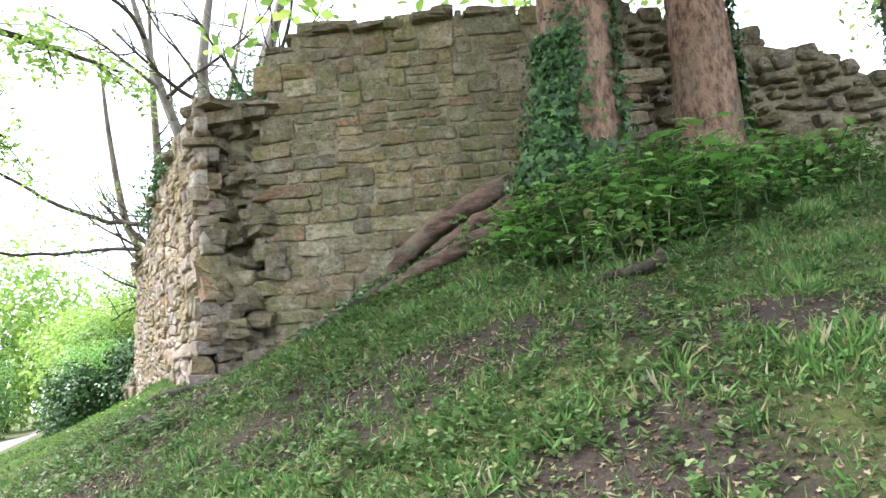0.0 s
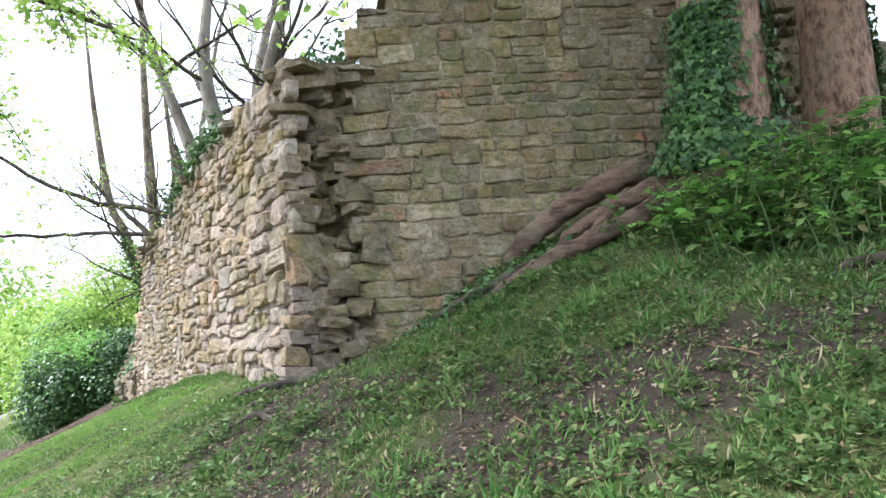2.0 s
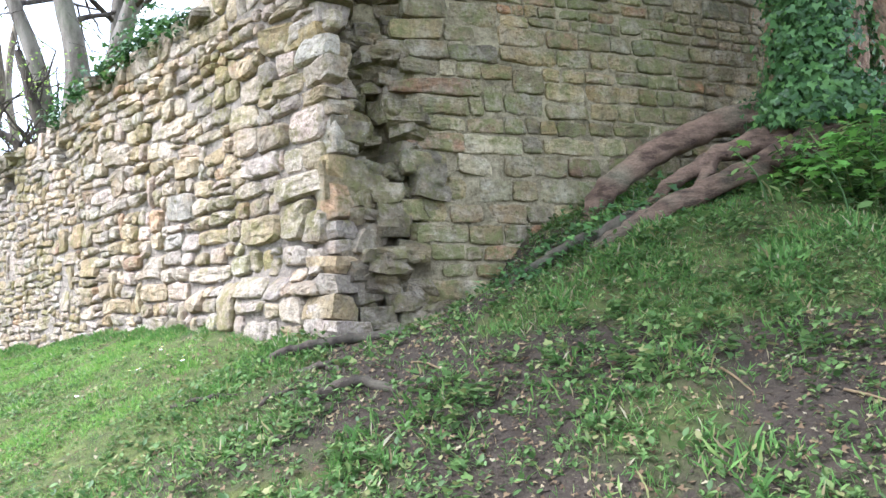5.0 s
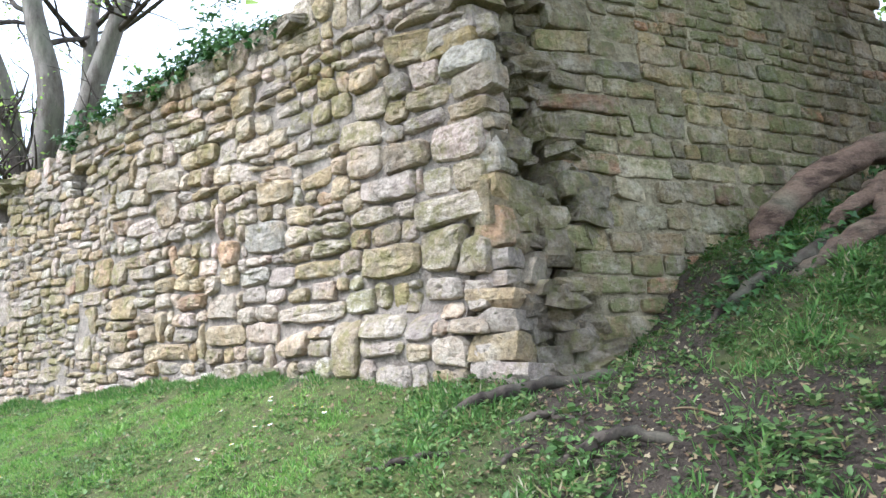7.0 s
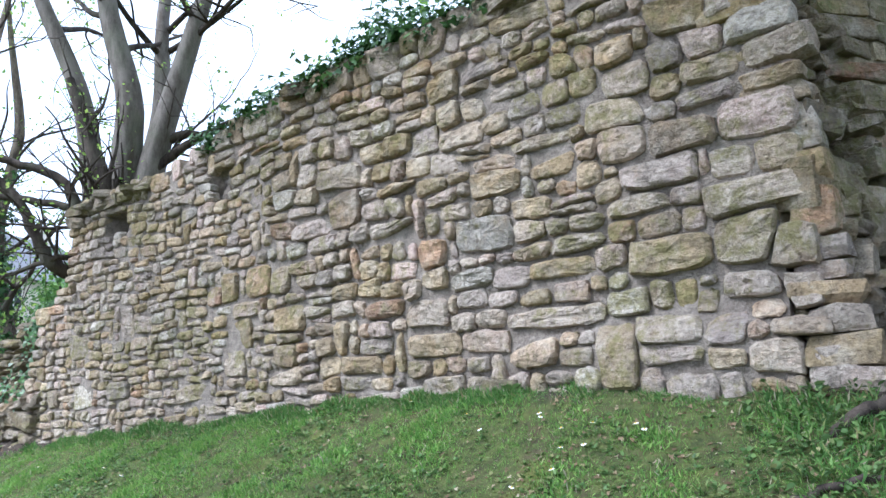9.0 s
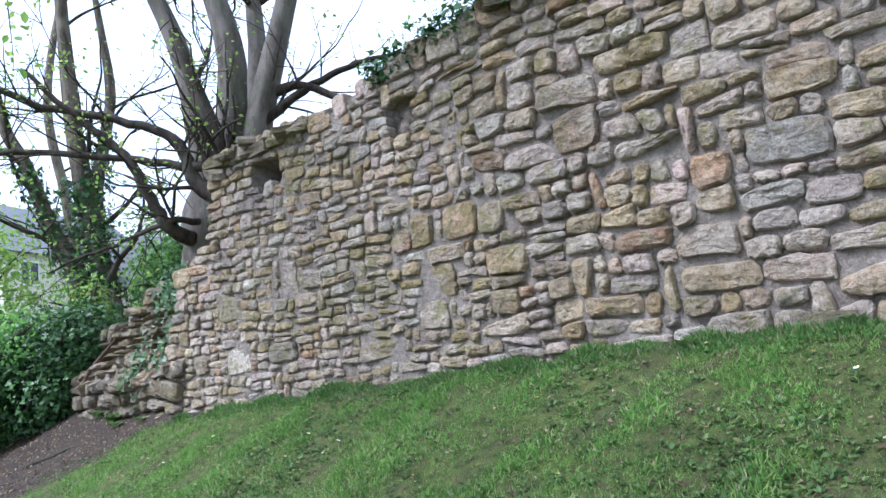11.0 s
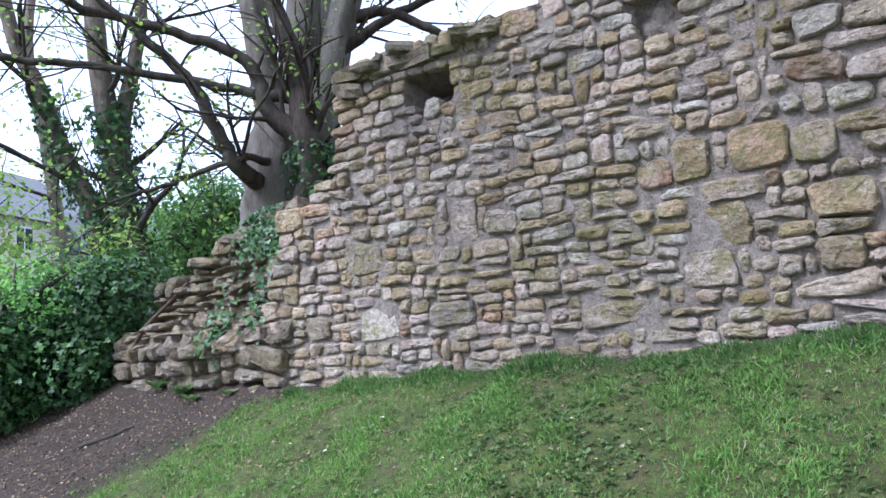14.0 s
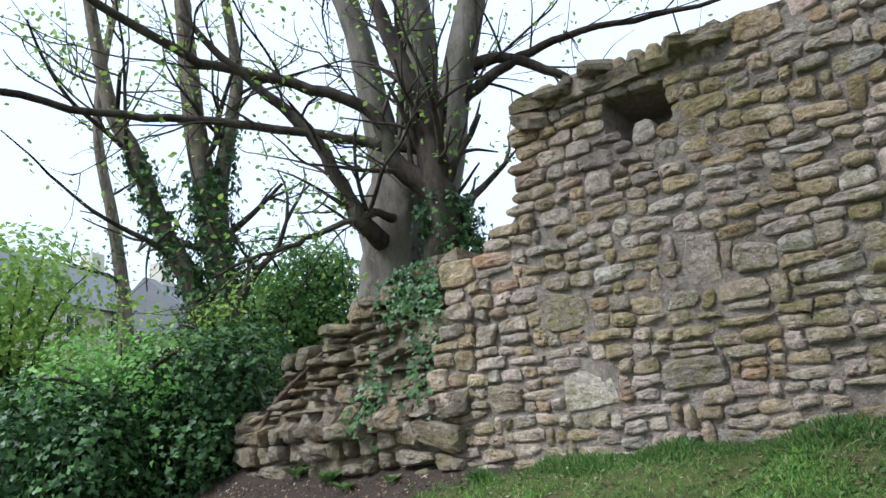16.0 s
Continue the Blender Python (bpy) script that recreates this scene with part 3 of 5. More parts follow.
def build_west_wall():
    r = np.random.default_rng(11)
    us = np.concatenate([np.arange(6.80, 13.5, 0.07), [13.52, 13.56, 13.62, 13.7, 13.8, 13.9, 14.05, 14.2, 14.3, 14.4, 14.5, 14.55]])
    body = wall_body("wall_west", us, lambda u: 1.0, west_top, west_depth, 0.66, west_world, MORTAR)
    tagged(body, "ruined sandstone rubble wall with lime mortar joints", "wall", kind="structure")

    def inside(u, v):
        hole = (12.6 < u < 13.05 and 3.5 < v < 3.78) or (11.02 < u < 11.28 and 3.52 < v < 3.8)
        return u > 6.72 + 0.07 * math.sin(31 * v) and u < 14.55 and v < west_top(u) - 0.04 and not hole

    seam = lambda v: 10.2 + 0.5 * (v - 2.6) + 0.12 * math.sin(7 * v)
    blocks = lay_courses(6.47, 11.2, 1.35, 4.25, lambda u, v: (0.215, 0.128), WEST_FIXED, r, lambda u, v: inside(u, v) and u < seam(v))
    blocks += lay_courses(9.4, 14.6, 1.35, 4.25, lambda u, v: (0.165, 0.084), WEST_FIXED_FAR, r, lambda u, v: inside(u, v) and u > seam(v) + 0.06)
    masonry(body, blocks, 0.009, lambda u, v: 0.034 if u < 10.5 else 0.022, west_world, SAND, r, lambda u, v: math.hypot(u - 8.5, (v - 2.6) * 1.5), round_off=0.3, region=(6.8, 14.5, 1.4, 4.15, inside), holes=[(12.82, 3.63, 0.42, 0.2), (11.15, 3.66, 0.2, 0.24)])
    for i in range(46):
        u = 6.5 + (13.5 - 6.5) * (i + r.uniform(0.2, 0.8)) / 46
        put_rock("cap_stone", (1.0 + r.uniform(0.02, 0.5), u, west_top(u) + r.uniform(-0.04, 0.03)), (r.uniform(0.2, 0.4), r.uniform(0.16, 0.36), r.uniform(0.06, 0.12)), (r.uniform(-8, 8), r.uniform(-8, 8), r.uniform(0, 360)), r, RUBBLE, body, 0.24)
    put_rock("stone", (0.93, 8.43, 1.79), (0.16, 0.33, 0.11), (3, 0, 2), r, RUBBLE, body, 0.1)
    caps = np.random.default_rng(91)
    for u, z, w in ((13.5, 3.93, 0.3), (13.22, 3.9, 0.34), (12.9, 3.88, 0.36), (12.62, 3.9, 0.3), (13.52, 3.8, 0.26), (12.3, 3.92, 0.3)):
        put_rock("cap_stone", (1.07 + caps.uniform(-0.04, 0.04), u, z - 0.02), (0.34, w, caps.uniform(0.08, 0.12)), tuple(caps.uniform(-7, 7, 3)), caps, RUBBLE, body, 0.26)
        for k in range(3):
            put_rock("cap_stone", (caps.uniform(0.98, 1.25), u + caps.uniform(-0.16, 0.16), z + caps.uniform(0.01, 0.06)), (caps.uniform(0.12, 0.22), caps.uniform(0.1, 0.2), caps.uniform(0.05, 0.09)), tuple(caps.uniform(-16, 16, 3)), caps, RUBBLE, body, 0.3)


build_west_wall()


QUOIN_Z, QUOIN_X, QUOIN_Y = [1.2, 1.75, 2.0, 2.15, 2.9, 3.4, 3.85, 4.1], [0.80, 0.84, 0.875, 0.94, 0.985, 0.985, 0.97, 1.0], [6.34, 6.40, 6.47, 6.5, 6.55, 6.62, 6.67, 6.72]


def build_quoins():
    """The squared blocks that make the wall's corner."""
    r = np.random.default_rng(13)
    wall = bpy.data.objects["wall_west"]
    heights = [0.16, 0.2, 0.12, 0.15, 0.13, 0.12, 0.09, 0.11, 0.25, 0.17, 0.26, 0.12, 0.14, 0.09, 0.15, 0.11, 0.16, 0.10, 0.12, 0.09, 0.12]
    z = 1.3
    for i, h in enumerate(heights):
        along, across = (r.uniform(0.30, 0.42), r.uniform(0.16, 0.22)) if i % 2 else (r.uniform(0.2, 0.28), r.uniform(0.22, 0.32))
        if z + h > 3.0:
            across *= 0.75
        cx, cy = np.interp(z + h / 2, QUOIN_Z, QUOIN_X), np.interp(z + h / 2, QUOIN_Z, QUOIN_Y)
        rough = 0.06 if 2.2 < z < 3.0 else 0.17
        vs, fs = rock((across * 1.06, along * 1.02, h * 0.97), r, rough)
        m = pose(cx + across / 2 + r.normal(0, 0.012), cy + along / 2 + r.normal(0, 0.015), z + h / 2, r.normal(0, 2), r.normal(0, 2), -4 + r.normal(0, 4))
        mesh_object("quoin", [m @ Vector(v) for v in vs], fs, SAND, wall)
        z += h


build_quoins()

# The taller coursed wall: u runs along it from the corner, its face looks towards the start of the walk.
SOUTH_U, SOUTH_N, SOUTH_O = Vector((0.898, -0.44, 0)), Vector((-0.44, -0.898, 0)), Vector((0.95, 6.64, 0))


def south_world(u, v, d):
    p = SOUTH_O + SOUTH_U * u + SOUTH_N * (d + 0.02 - 0.085 * (v - 2.3))
    return (p.x, p.y, v)


SOUTH_TOP_U = [0.0, 0.66, 0.68, 0.9, 0.93, 1.6, 2.1, 2.6, 3.05, 3.3, 3.9]
SOUTH_TOP_V = [4.22, 4.14, 4.70, 4.72, 4.86, 4.87, 4.88, 4.93, 4.88, 4.84, 4.84]
SOUTH_FIXED = [(2.56, 4.4, 0.29, 0.17), (2.3, 4.7, 0.33, 0.2), (1.68, 4.23, 0.26, 0.14), (2.7, 4.23, 0.26, 0.15), (1.45, 3.23, 0.3, 0.13), (1.24, 4.43, 0.21, 0.17), (1.2, 3.27, 0.15, 0.16),
               (1.71, 4.68, 0.21, 0.18), (2.4, 3.93, 0.18, 0.14), (1.11, 3.85, 0.36, 0.17), (1.5, 3.4, 0.23, 0.16), (0.89, 2.62, 0.3, 0.15), (1.39, 2.61, 0.2, 0.13), (0.81, 3.92, 0.23, 0.2)]


def south_top(u):
    return float(np.interp(u, SOUTH_TOP_U, SOUTH_TOP_V))


def build_south_wall():
    r = np.random.default_rng(21)
    us = np.concatenate([np.arange(0.0, 0.66, 0.06), [0.66, 0.68, 0.9, 0.93], np.arange(1.0, 3.95, 0.08)])

    def depth(u, v):
        rough = 0.10 * (1 - float(smooth_step(0.45, 0.7, u)))
        return rough * (math.sin(9 * v + 3 * u) * math.sin(5 * v - 7 * u) - 0.3) - 0.007 + 0.004 * math.sin(11 * u + 6 * v) - 0.14 * (1 - float(smooth_step(0.5, 0.72, u)))

    body = wall_body("wall_south", us, lambda u: 1.2, south_top, depth, 0.7, south_world, OLD_MORTAR)
    tagged(body, "tall wall of coursed sandstone blocks, mossy and stained", "wall", kind="structure")
    blocks = squared_courses(0.66, 3.9, 1.7, 4.95, SOUTH_FIXED, r, lambda u, v: u > 0.7 and v < south_top(u) - 0.05 and v > 1.75)
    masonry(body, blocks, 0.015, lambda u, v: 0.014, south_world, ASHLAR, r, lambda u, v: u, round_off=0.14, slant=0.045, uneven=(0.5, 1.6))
    # the torn end of the long wall beside it: broken core with lumps that stand out
    for j in range(110):
        v = 1.45 + 2.68 * (j + r.uniform()) / 110
        u = r.uniform(0.14, 0.72)
        w = r.uniform(0.14, 0.27)
        out = -0.12 + 0.08 * math.sin(9 * v + 3 * u) * math.sin(5 * v - 7 * u) + r.uniform(-0.03, 0.04) - (0.06 if v > 3.2 else 0) + 0.05 * (v < 2.2)
        put_rock("torn_stone", south_world(u, v, out), (w, r.uniform(0.2, 0.32), w * r.uniform(0.4, 0.7)), (r.uniform(-14, 14), r.uniform(-16, 16), -26 + r.uniform(-30, 30)), r, RUBBLE, body, 0.2)
    for u, v, w, h in ((0.13, 2.66, 0.30, 0.25), (0.40, 2.56, 0.24, 0.15), (0.44, 2.35, 0.26, 0.12), (0.25, 2.12, 0.34, 0.16), (0.2, 4.06, 0.5, 0.12), (0.52, 4.1, 0.34, 0.1), (0.1, 3.86, 0.34, 0.1)):
        put_rock("torn_stone", south_world(u, v, -0.10 if v < 3 else -0.05), (w, 0.34, h), (r.uniform(-6, 6), r.uniform(-6, 6), -26 + r.uniform(-8, 8)), r, RUBBLE, body, 0.12)
    for i in range(22):
        u = 0.03 + 3.8 * (i + 0.5) / 22
        p = south_world(u, south_top(u) + r.uniform(0.0, 0.03), -r.uniform(0.08, 0.22))
        put_rock("cap_stone", p, (r.uniform(0.22, 0.34), r.uniform(0.3, 0.5), r.uniform(0.05, 0.09)), (r.uniform(-5, 5), r.uniform(-5, 5), -26 + r.uniform(-9, 9)), r, RUBBLE, body, 0.12)


build_south_wall()

# The broken core behind the great tree, set further back.
EAST_TOP_U = [3.4, 4.25, 5.3, 5.57, 5.9, 6.36, 6.84, 7.2, 7.35]
EAST_TOP_V = [5.0, 5.15, 4.85, 4.61, 4.55, 4.4, 4.05, 3.85, 3.2]


def east_world(u, v, d):
    p = SOUTH_O + SOUTH_U * u + SOUTH_N * (d - 0.70 - 0.12 * (v - 3.5))
    return (p.x, p.y, v)


def build_east_wall():
    r = np.random.default_rng(31)

    def top(u):
        return float(np.interp(u, EAST_TOP_U, EAST_TOP_V))

    def depth(u, v):
        return 0.06 * math.sin(5 * u + 2 * v) * math.sin(6 * v - u) + 0.03 * math.sin(13 * u + 9 * v)

    body = wall_body("wall_east", np.arange(3.4, 7.36, 0.08), lambda u: 1.6, top, depth, 0.8, east_world, OLD_MORTAR)
    tagged(body, "broken rubble core of a ruined wall, uneven and mossy", "wall", kind="structure")
    blocks = lay_courses(3.4, 7.3, 2.5, 5.2, lambda u, v: (0.19, 0.11), [], r, lambda u, v: v < top(u) - 0.03)
    blocks = [b for b in blocks if r.random() < 0.86]
    masonry(body, blocks, 0.04, lambda u, v: 0.085, east_world, RUBBLE, r, lambda u, v: abs(u - 5.8), 200)
    for i in range(20):
        u = 3.5 + 3.7 * (i + 0.5) / 20
        put_rock("cap_stone", east_world(u, top(u) + r.uniform(-0.02, 0.05), -r.uniform(0.05, 0.3)), (r.uniform(0.15, 0.3), r.uniform(0.15, 0.3), r.uniform(0.08, 0.15)), (r.uniform(-15, 15), r.uniform(-15, 15), r.uniform(0, 360)), r, RUBBLE, body)


build_east_wall()


# ---- trees ----
def tube(path, radii, r, sides=12, flute=0.0, wob=0.0):
    """A tapered limb along a smooth curve through the given places."""
    P = np.array(path, float)
    R = np.array(radii, float)
    n = max(2, (len(P) - 1) * 5 + 1)
    t = np.linspace(0, len(P) - 1, n)
    out = []
    for i in range(3):
        c = P[:, i]
        seg = np.clip(t.astype(int), 0, len(P) - 2)
        f = t - seg
        p0, p1, p2, p3 = c[np.clip(seg - 1, 0, None)], c[seg], c[seg + 1], c[np.clip(seg + 2, None, len(P) - 1)]
        out.append(0.5 * ((2 * p1) + (-p0 + p2) * f + (2 * p0 - 5 * p1 + 4 * p2 - p3) * f ** 2 + (-p0 + 3 * p1 - 3 * p2 + p3) * f ** 3))
    C = np.stack(out, -1)
    if wob:
        C[1:-1] += r.normal(0, wob, (n - 2, 3))
    rad = np.interp(t, np.arange(len(P)), R)
    T = np.gradient(C, axis=0)
    T /= np.linalg.norm(T, axis=1)[:, None] + 1e-9
    side = np.cross(T, (0.31, 0.2, 0.93) if abs(T[0][2]) < 0.8 else (0.9, 0.4, 0.1))
    side /= np.linalg.norm(side, axis=1)[:, None] + 1e-9
    up = np.cross(side, T)
    a = np.linspace(0, 2 * np.pi, sides, endpoint=False)
    shape = 1 + flute * (np.sin(3 * a[None] + 0.6 * t[:, None]) + 0.6 * np.sin(5 * a[None] - 0.4 * t[:, None] + 1)) + r.normal(0, 0.02, (n, sides))
    if flute > 0.05:
        lump = np.array([[noise.noise(Vector((C[i][0] * 5 + math.cos(b), C[i][1] * 5 + math.sin(b), C[i][2] * 5))) for b in a] for i in range(n)])
        shape = shape * (1 + flute * 3.2 * lump)
    V = C[:, None] + (np.cos(a)[None, :, None] * side[:, None] + np.sin(a)[None, :, None] * up[:, None]) * (rad[:, None] * shape)[..., None]
    idx = np.arange(n * sides).reshape(n, sides)
    F = np.stack([idx[:-1], np.roll(idx[:-1], -1, 1), np.roll(idx[1:], -1, 1), idx[1:]], -1).reshape(-1, 4)
    return V.reshape(-1, 3), F


def join(pieces):
    vs, fs, o = [], [], 0
    for v, f in pieces:
        vs.append(v)
        fs.append(f + o)
        o += len(v)
    return np.concatenate(vs), np.concatenate(fs)


LEAF_OVAL = (np.array([(0, 0, 0), (0.28, 0.35, 0.05), (0.24, 0.7, 0.04), (0, 1, -0.06), (-0.24, 0.7, 0.04), (-0.28, 0.35, 0.05)]), np.array([(0, 1, 2), (0, 2, 3), (0, 3, 4), (0, 4, 5)]))
LEAF_IVY = (np.array([(0, 0.12, 0), (0.42, 0, 0.04), (0.5, 0.38, 0.02), (0.22, 0.5, 0.03), (0, 1, -0.08), (-0.22, 0.5, 0.03), (-0.5, 0.38, 0.02), (-0.42, 0, 0.04)]),
            np.array([(0, 1, 2), (0, 2, 3), (0, 3, 4), (0, 4, 5), (0, 5, 6), (0, 6, 7)]))
LEAF_MAPLE = (np.array([(0, 0, 0), (0.35, -0.08, -0.04), (0.3, 0.14, 0.02), (0.62, 0.32, -0.08), (0.3, 0.42, 0.02), (0.36, 0.72, -0.03), (0.14, 0.62, 0.02), (0, 1.05, -0.12),
                        (-0.14, 0.62, 0.02), (-0.36, 0.72, -0.03), (-0.3, 0.42, 0.02), (-0.62, 0.32, -0.08), (-0.3, 0.14, 0.02), (-0.35, -0.08, -0.04)]),
              np.array([(0, j, j + 1) for j in range(1, 13)]))
BLADE = (np.array([(-0.034, 0, 0), (0.034, 0, 0), (0.022, 0.6, 0.12), (0, 1, 0.4)]), np.array([(0, 1, 2), (0, 2, 3)]))


def leaves(at, facing, size, shape, r, droop=None):
    """Leaves at the given places, each facing roughly its own way. droop: the way that their tips point."""
    n = len(at)
    N = facing / (np.linalg.norm(facing, axis=1)[:, None] + 1e-9)
    D = r.normal(0, 1, (n, 3)) if droop is None else droop + r.normal(0, 0.5, (n, 3))
    D -= (D * N).sum(1)[:, None] * N
    D /= np.linalg.norm(D, axis=1)[:, None] + 1e-9
    S = np.cross(D, N)
    T, F = shape
    V = at[:, None] + (S[:, None] * T[None, :, 0:1] + D[:, None] * T[None, :, 1:2] + N[:, None] * T[None, :, 2:3]) * size[:, None, None]
    k = len(T)
    return V.reshape(-1, 3), (F[None] + (np.arange(n) * k)[:, None, None]).reshape(-1, 3)


def branching(start, direction, length, radius, r, depth, out, tips, lift=0.15, spread=0.6):
    """Grows a limb and its twigs; pieces go into out, the twigs' ends into tips."""
    d = np.array(direction, float)
    d /= np.linalg.norm(d)
    p = np.array(start, float)
    path, n = [p.copy()], 4
    for i in range(n):
        d = d + r.normal(0, 0.16, 3) + (0, 0, lift * 0.3)
        d /= np.linalg.norm(d)
        p = p + d * length / n
        path.append(p.copy())
    out.append(tube(path, np.linspace(radius, radius * 0.35, n + 1), r, 8 if radius > 0.03 else 5))
    if depth == 0:
        tips += path[1:]
        return
    for i in range(r.integers(3, 6)):
        k = r.integers(1, n + 1)
        nd = d + r.normal(0, spread, 3)
        branching(path[k], nd, length * r.uniform(0.4, 0.7), radius * 0.42, r, depth - 1, out, tips, lift, spread)
    tips.append(path[-1])


def crown_leaves(tips, per, spread, size, r):
    tips = np.array(tips)
    at = np.repeat(tips, per, 0) + r.normal(0, spread, (len(tips) * per, 3))
    return leaves(at, r.normal(0, 0.6, (len(at), 3)) + (0, 0, 0.8), size * r.uniform(0.6, 1.3, len(at)), LEAF_OVAL, r)


def ivy_on(path, radii, n, size, r, side=None, k=0.05):
    """Ivy leaves that hug a trunk."""
    P = np.array(path, float)
    t = r.uniform(0, len(P) - 1, n)
    i = np.clip(t.astype(int), 0, len(P) - 2)
    f = (t - i)[:, None]
    C = P[i] * (1 - f) + P[i + 1] * f
    rad = np.interp(t, np.arange(len(P)), radii)
    a = r.uniform(0, 2 * np.pi, n) if side is None else np.radians(side[0]) + r.normal(0, 1, n) * np.radians(side[1])
    N = np.stack([np.cos(a), np.sin(a), r.normal(0.15, 0.3, n)], -1)
    at = C + np.stack([np.cos(a), np.sin(a), 0 * a], -1) * (rad + np.abs(r.normal(0.02, k, n)))[:, None]
    return leaves(at, N + r.normal(0, 0.35, (n, 3)), size * r.uniform(0.5, 1.3, n), LEAF_IVY, r, np.array([0, 0, -1.0]))


def build_great_tree():
    r = np.random.default_rng(41)
    base = empty("great_tree", (4.2, 4.5, 2.7))
    tagged(base, "old twin-trunked tree with reddish flaking bark and ivy", "tree")
    left, lr = [(3.62, 4.55, 2.3), (3.64, 4.56, 2.9), (3.66, 4.56, 3.2), (3.69, 4.54, 3.8), (3.72, 4.51, 4.5), (3.7, 4.5, 6.5), (3.5, 4.5, 9)], [0.62, 0.42, 0.335, 0.315, 0.30, 0.27, 0.2]
    right, rr = [(4.95, 4.42, 2.4), (4.92, 4.41, 3.0), (4.91, 4.41, 3.3), (4.94, 4.38, 4.0), (4.94, 4.37, 4.7), (5.1, 4.5, 6.5), (5.4, 4.6, 9)], [0.5, 0.36, 0.29, 0.265, 0.25, 0.23, 0.18]
    for p, q, n in ((left, lr, "trunk"), (right, rr, "trunk")):
        v, f = tube(p, q, r, 28, 0.045)
        mesh_object(n, v, f, BARK_RED, base, smooth=True)
    out, tips = [], []
    for p in (left[-2:], right[-2:]):
        for z in range(11):
            a = z * 2.4 + r.uniform(0, 1)
            q = np.array(p[0]) * (1 - z / 11) + np.array(p[1]) * z / 11 + (0, 0, 0.6)
            branching(q, (math.cos(a), math.sin(a), 0.3), r.uniform(3.4, 4.8), 0.10, r, 2, out, tips, 0.12)
    # An unseen bough, added to shade the wall corner and the bank.
    bough = [(3.7, 4.5, 6.0), (2.2, 4.8, 7.4), (0.4, 5.3, 8.2), (-1.6, 6.0, 8.5), (-3.2, 6.6, 8.4), (-4.6, 7.1, 8.1)]
    v, f = tube(bough, [0.2, 0.15, 0.11, 0.08, 0.05, 0.02], r, 10, 0.05, 0.01)
    mesh_object("bough", v, f, BARK_DARK, base, smooth=True)
    for i in range(1, len(bough)):
        for j in range(5):
            s = r.uniform()
            a = r.uniform(0, 6.3)
            branching(np.array(bough[i - 1]) * (1 - s) + np.array(bough[i]) * s, (math.cos(a), math.sin(a), 0.15), r.uniform(1.3, 2.2), 0.05, r, 1, out, tips, 0.1)
    inner, tips = tips, []
    # Five more boughs out of view, added to keep light off the bank.
    for end in ((-0.6, 1.2, 8.7), (-2.4, 3.0, 8.8), (2.6, -1.2, 8.8), (0.8, -2.0, 9.2), (-1.6, 4.6, 9.4)):
        s0, s1 = np.array((3.7, 4.5, 6.2)), np.array(end)
        way = [s0, s0 * 0.62 + s1 * 0.38 + (0, 0, 0.7), s0 * 0.28 + s1 * 0.72 + (0, 0, 0.5), s1]
        v, f = tube(way, [0.16, 0.11, 0.07, 0.03], r, 9, 0.05, 0.01)
        mesh_object("bough", v, f, BARK_DARK, base, smooth=True)
        for i in range(9):
            q, a = s0 * (0.75 - 0.08 * i) + s1 * (0.25 + 0.08 * i) + (0, 0, 0.5), r.uniform(0, 6.3)
            branching(q, (math.cos(a), math.sin(a), 0.12), r.uniform(1.4, 2.2), 0.045, r, 1, out, tips, 0.1)
    v, f = join(out)
    tagged(mesh_object("branch", v, f, BARK_DARK, base, smooth=True), kind="stuff")
    # Big leaves on all these tips thicken the unseen canopy for shade.
    v, f = join([crown_leaves(inner, 12, 0.4, 0.23, r), crown_leaves(tips, 15, 0.4, 0.23, r)])
    mesh_object("crown", v, f, SPRING, base, "fresh green spring leaves, canopy extended out of view for shade")
    v, f = join([ivy_on(left[1:4] + [(3.7, 4.52, 4.15)], lr[1:4] + [0.31], 3600, 0.052, r, (183, 26), 0.045), ivy_on(left[1:3], [0.5, 0.42], 900, 0.055, r, (190, 45), 0.07), ivy_on([(3.32, 4.6, 2.9), (3.44, 4.45, 3.7)], [0.24, 0.12], 1300, 0.052, r, (200, 50), 0.07), ivy_on(left[3:5], lr[3:5], 160, 0.05, r, (215, 14), 0.03)])
    mesh_object("ivy", v, f, IVY, base, "glossy dark green climbing ivy")
    v, f = join([ivy_on(left[2:6], lr[2:6], 420, 0.06, r, (-62, 7), 0.03), ivy_on(right[2:5], rr[2:5], 420, 0.065, r, (-38, 12), 0.03)])
    mesh_object("ivy", v, f, IVY, base)
    roots = [([(3.5, 4.6, 2.95), (3.25, 4.9, 3.04), (2.92, 5.17, 2.92), (2.64, 5.4, 2.74), (2.42, 5.57, 2.52), (2.3, 5.6, 2.3), (2.22, 5.6, 2.1)], [0.2, 0.11, 0.085, 0.085, 0.08, 0.06, 0.03]),
             ([(3.3, 4.45, 2.78), (2.95, 4.68, 2.66), (2.62, 4.9, 2.50), (2.34, 5.1, 2.36), (2.08, 5.3, 2.22), (1.85, 5.45, 2.02)], [0.17, 0.085, 0.065, 0.06, 0.05, 0.025]),
             ([(3.2, 4.68, 2.85), (2.9, 4.92, 2.76), (2.66, 5.12, 2.60), (2.5, 5.28, 2.42), (2.36, 5.36, 2.2)], [0.11, 0.06, 0.05, 0.045, 0.02]),
             ([(2.85, 5.05, 2.72), (2.7, 4.98, 2.58), (2.52, 5.0, 2.44), (2.3, 5.12, 2.3)], [0.06, 0.05, 0.045, 0.03])]
    for p, q in roots:
        v, f = tube(p, q, r, 18, 0.06, 0.008)
        mesh_object("root", v, f, ROOT, base, smooth=True)


build_great_tree()


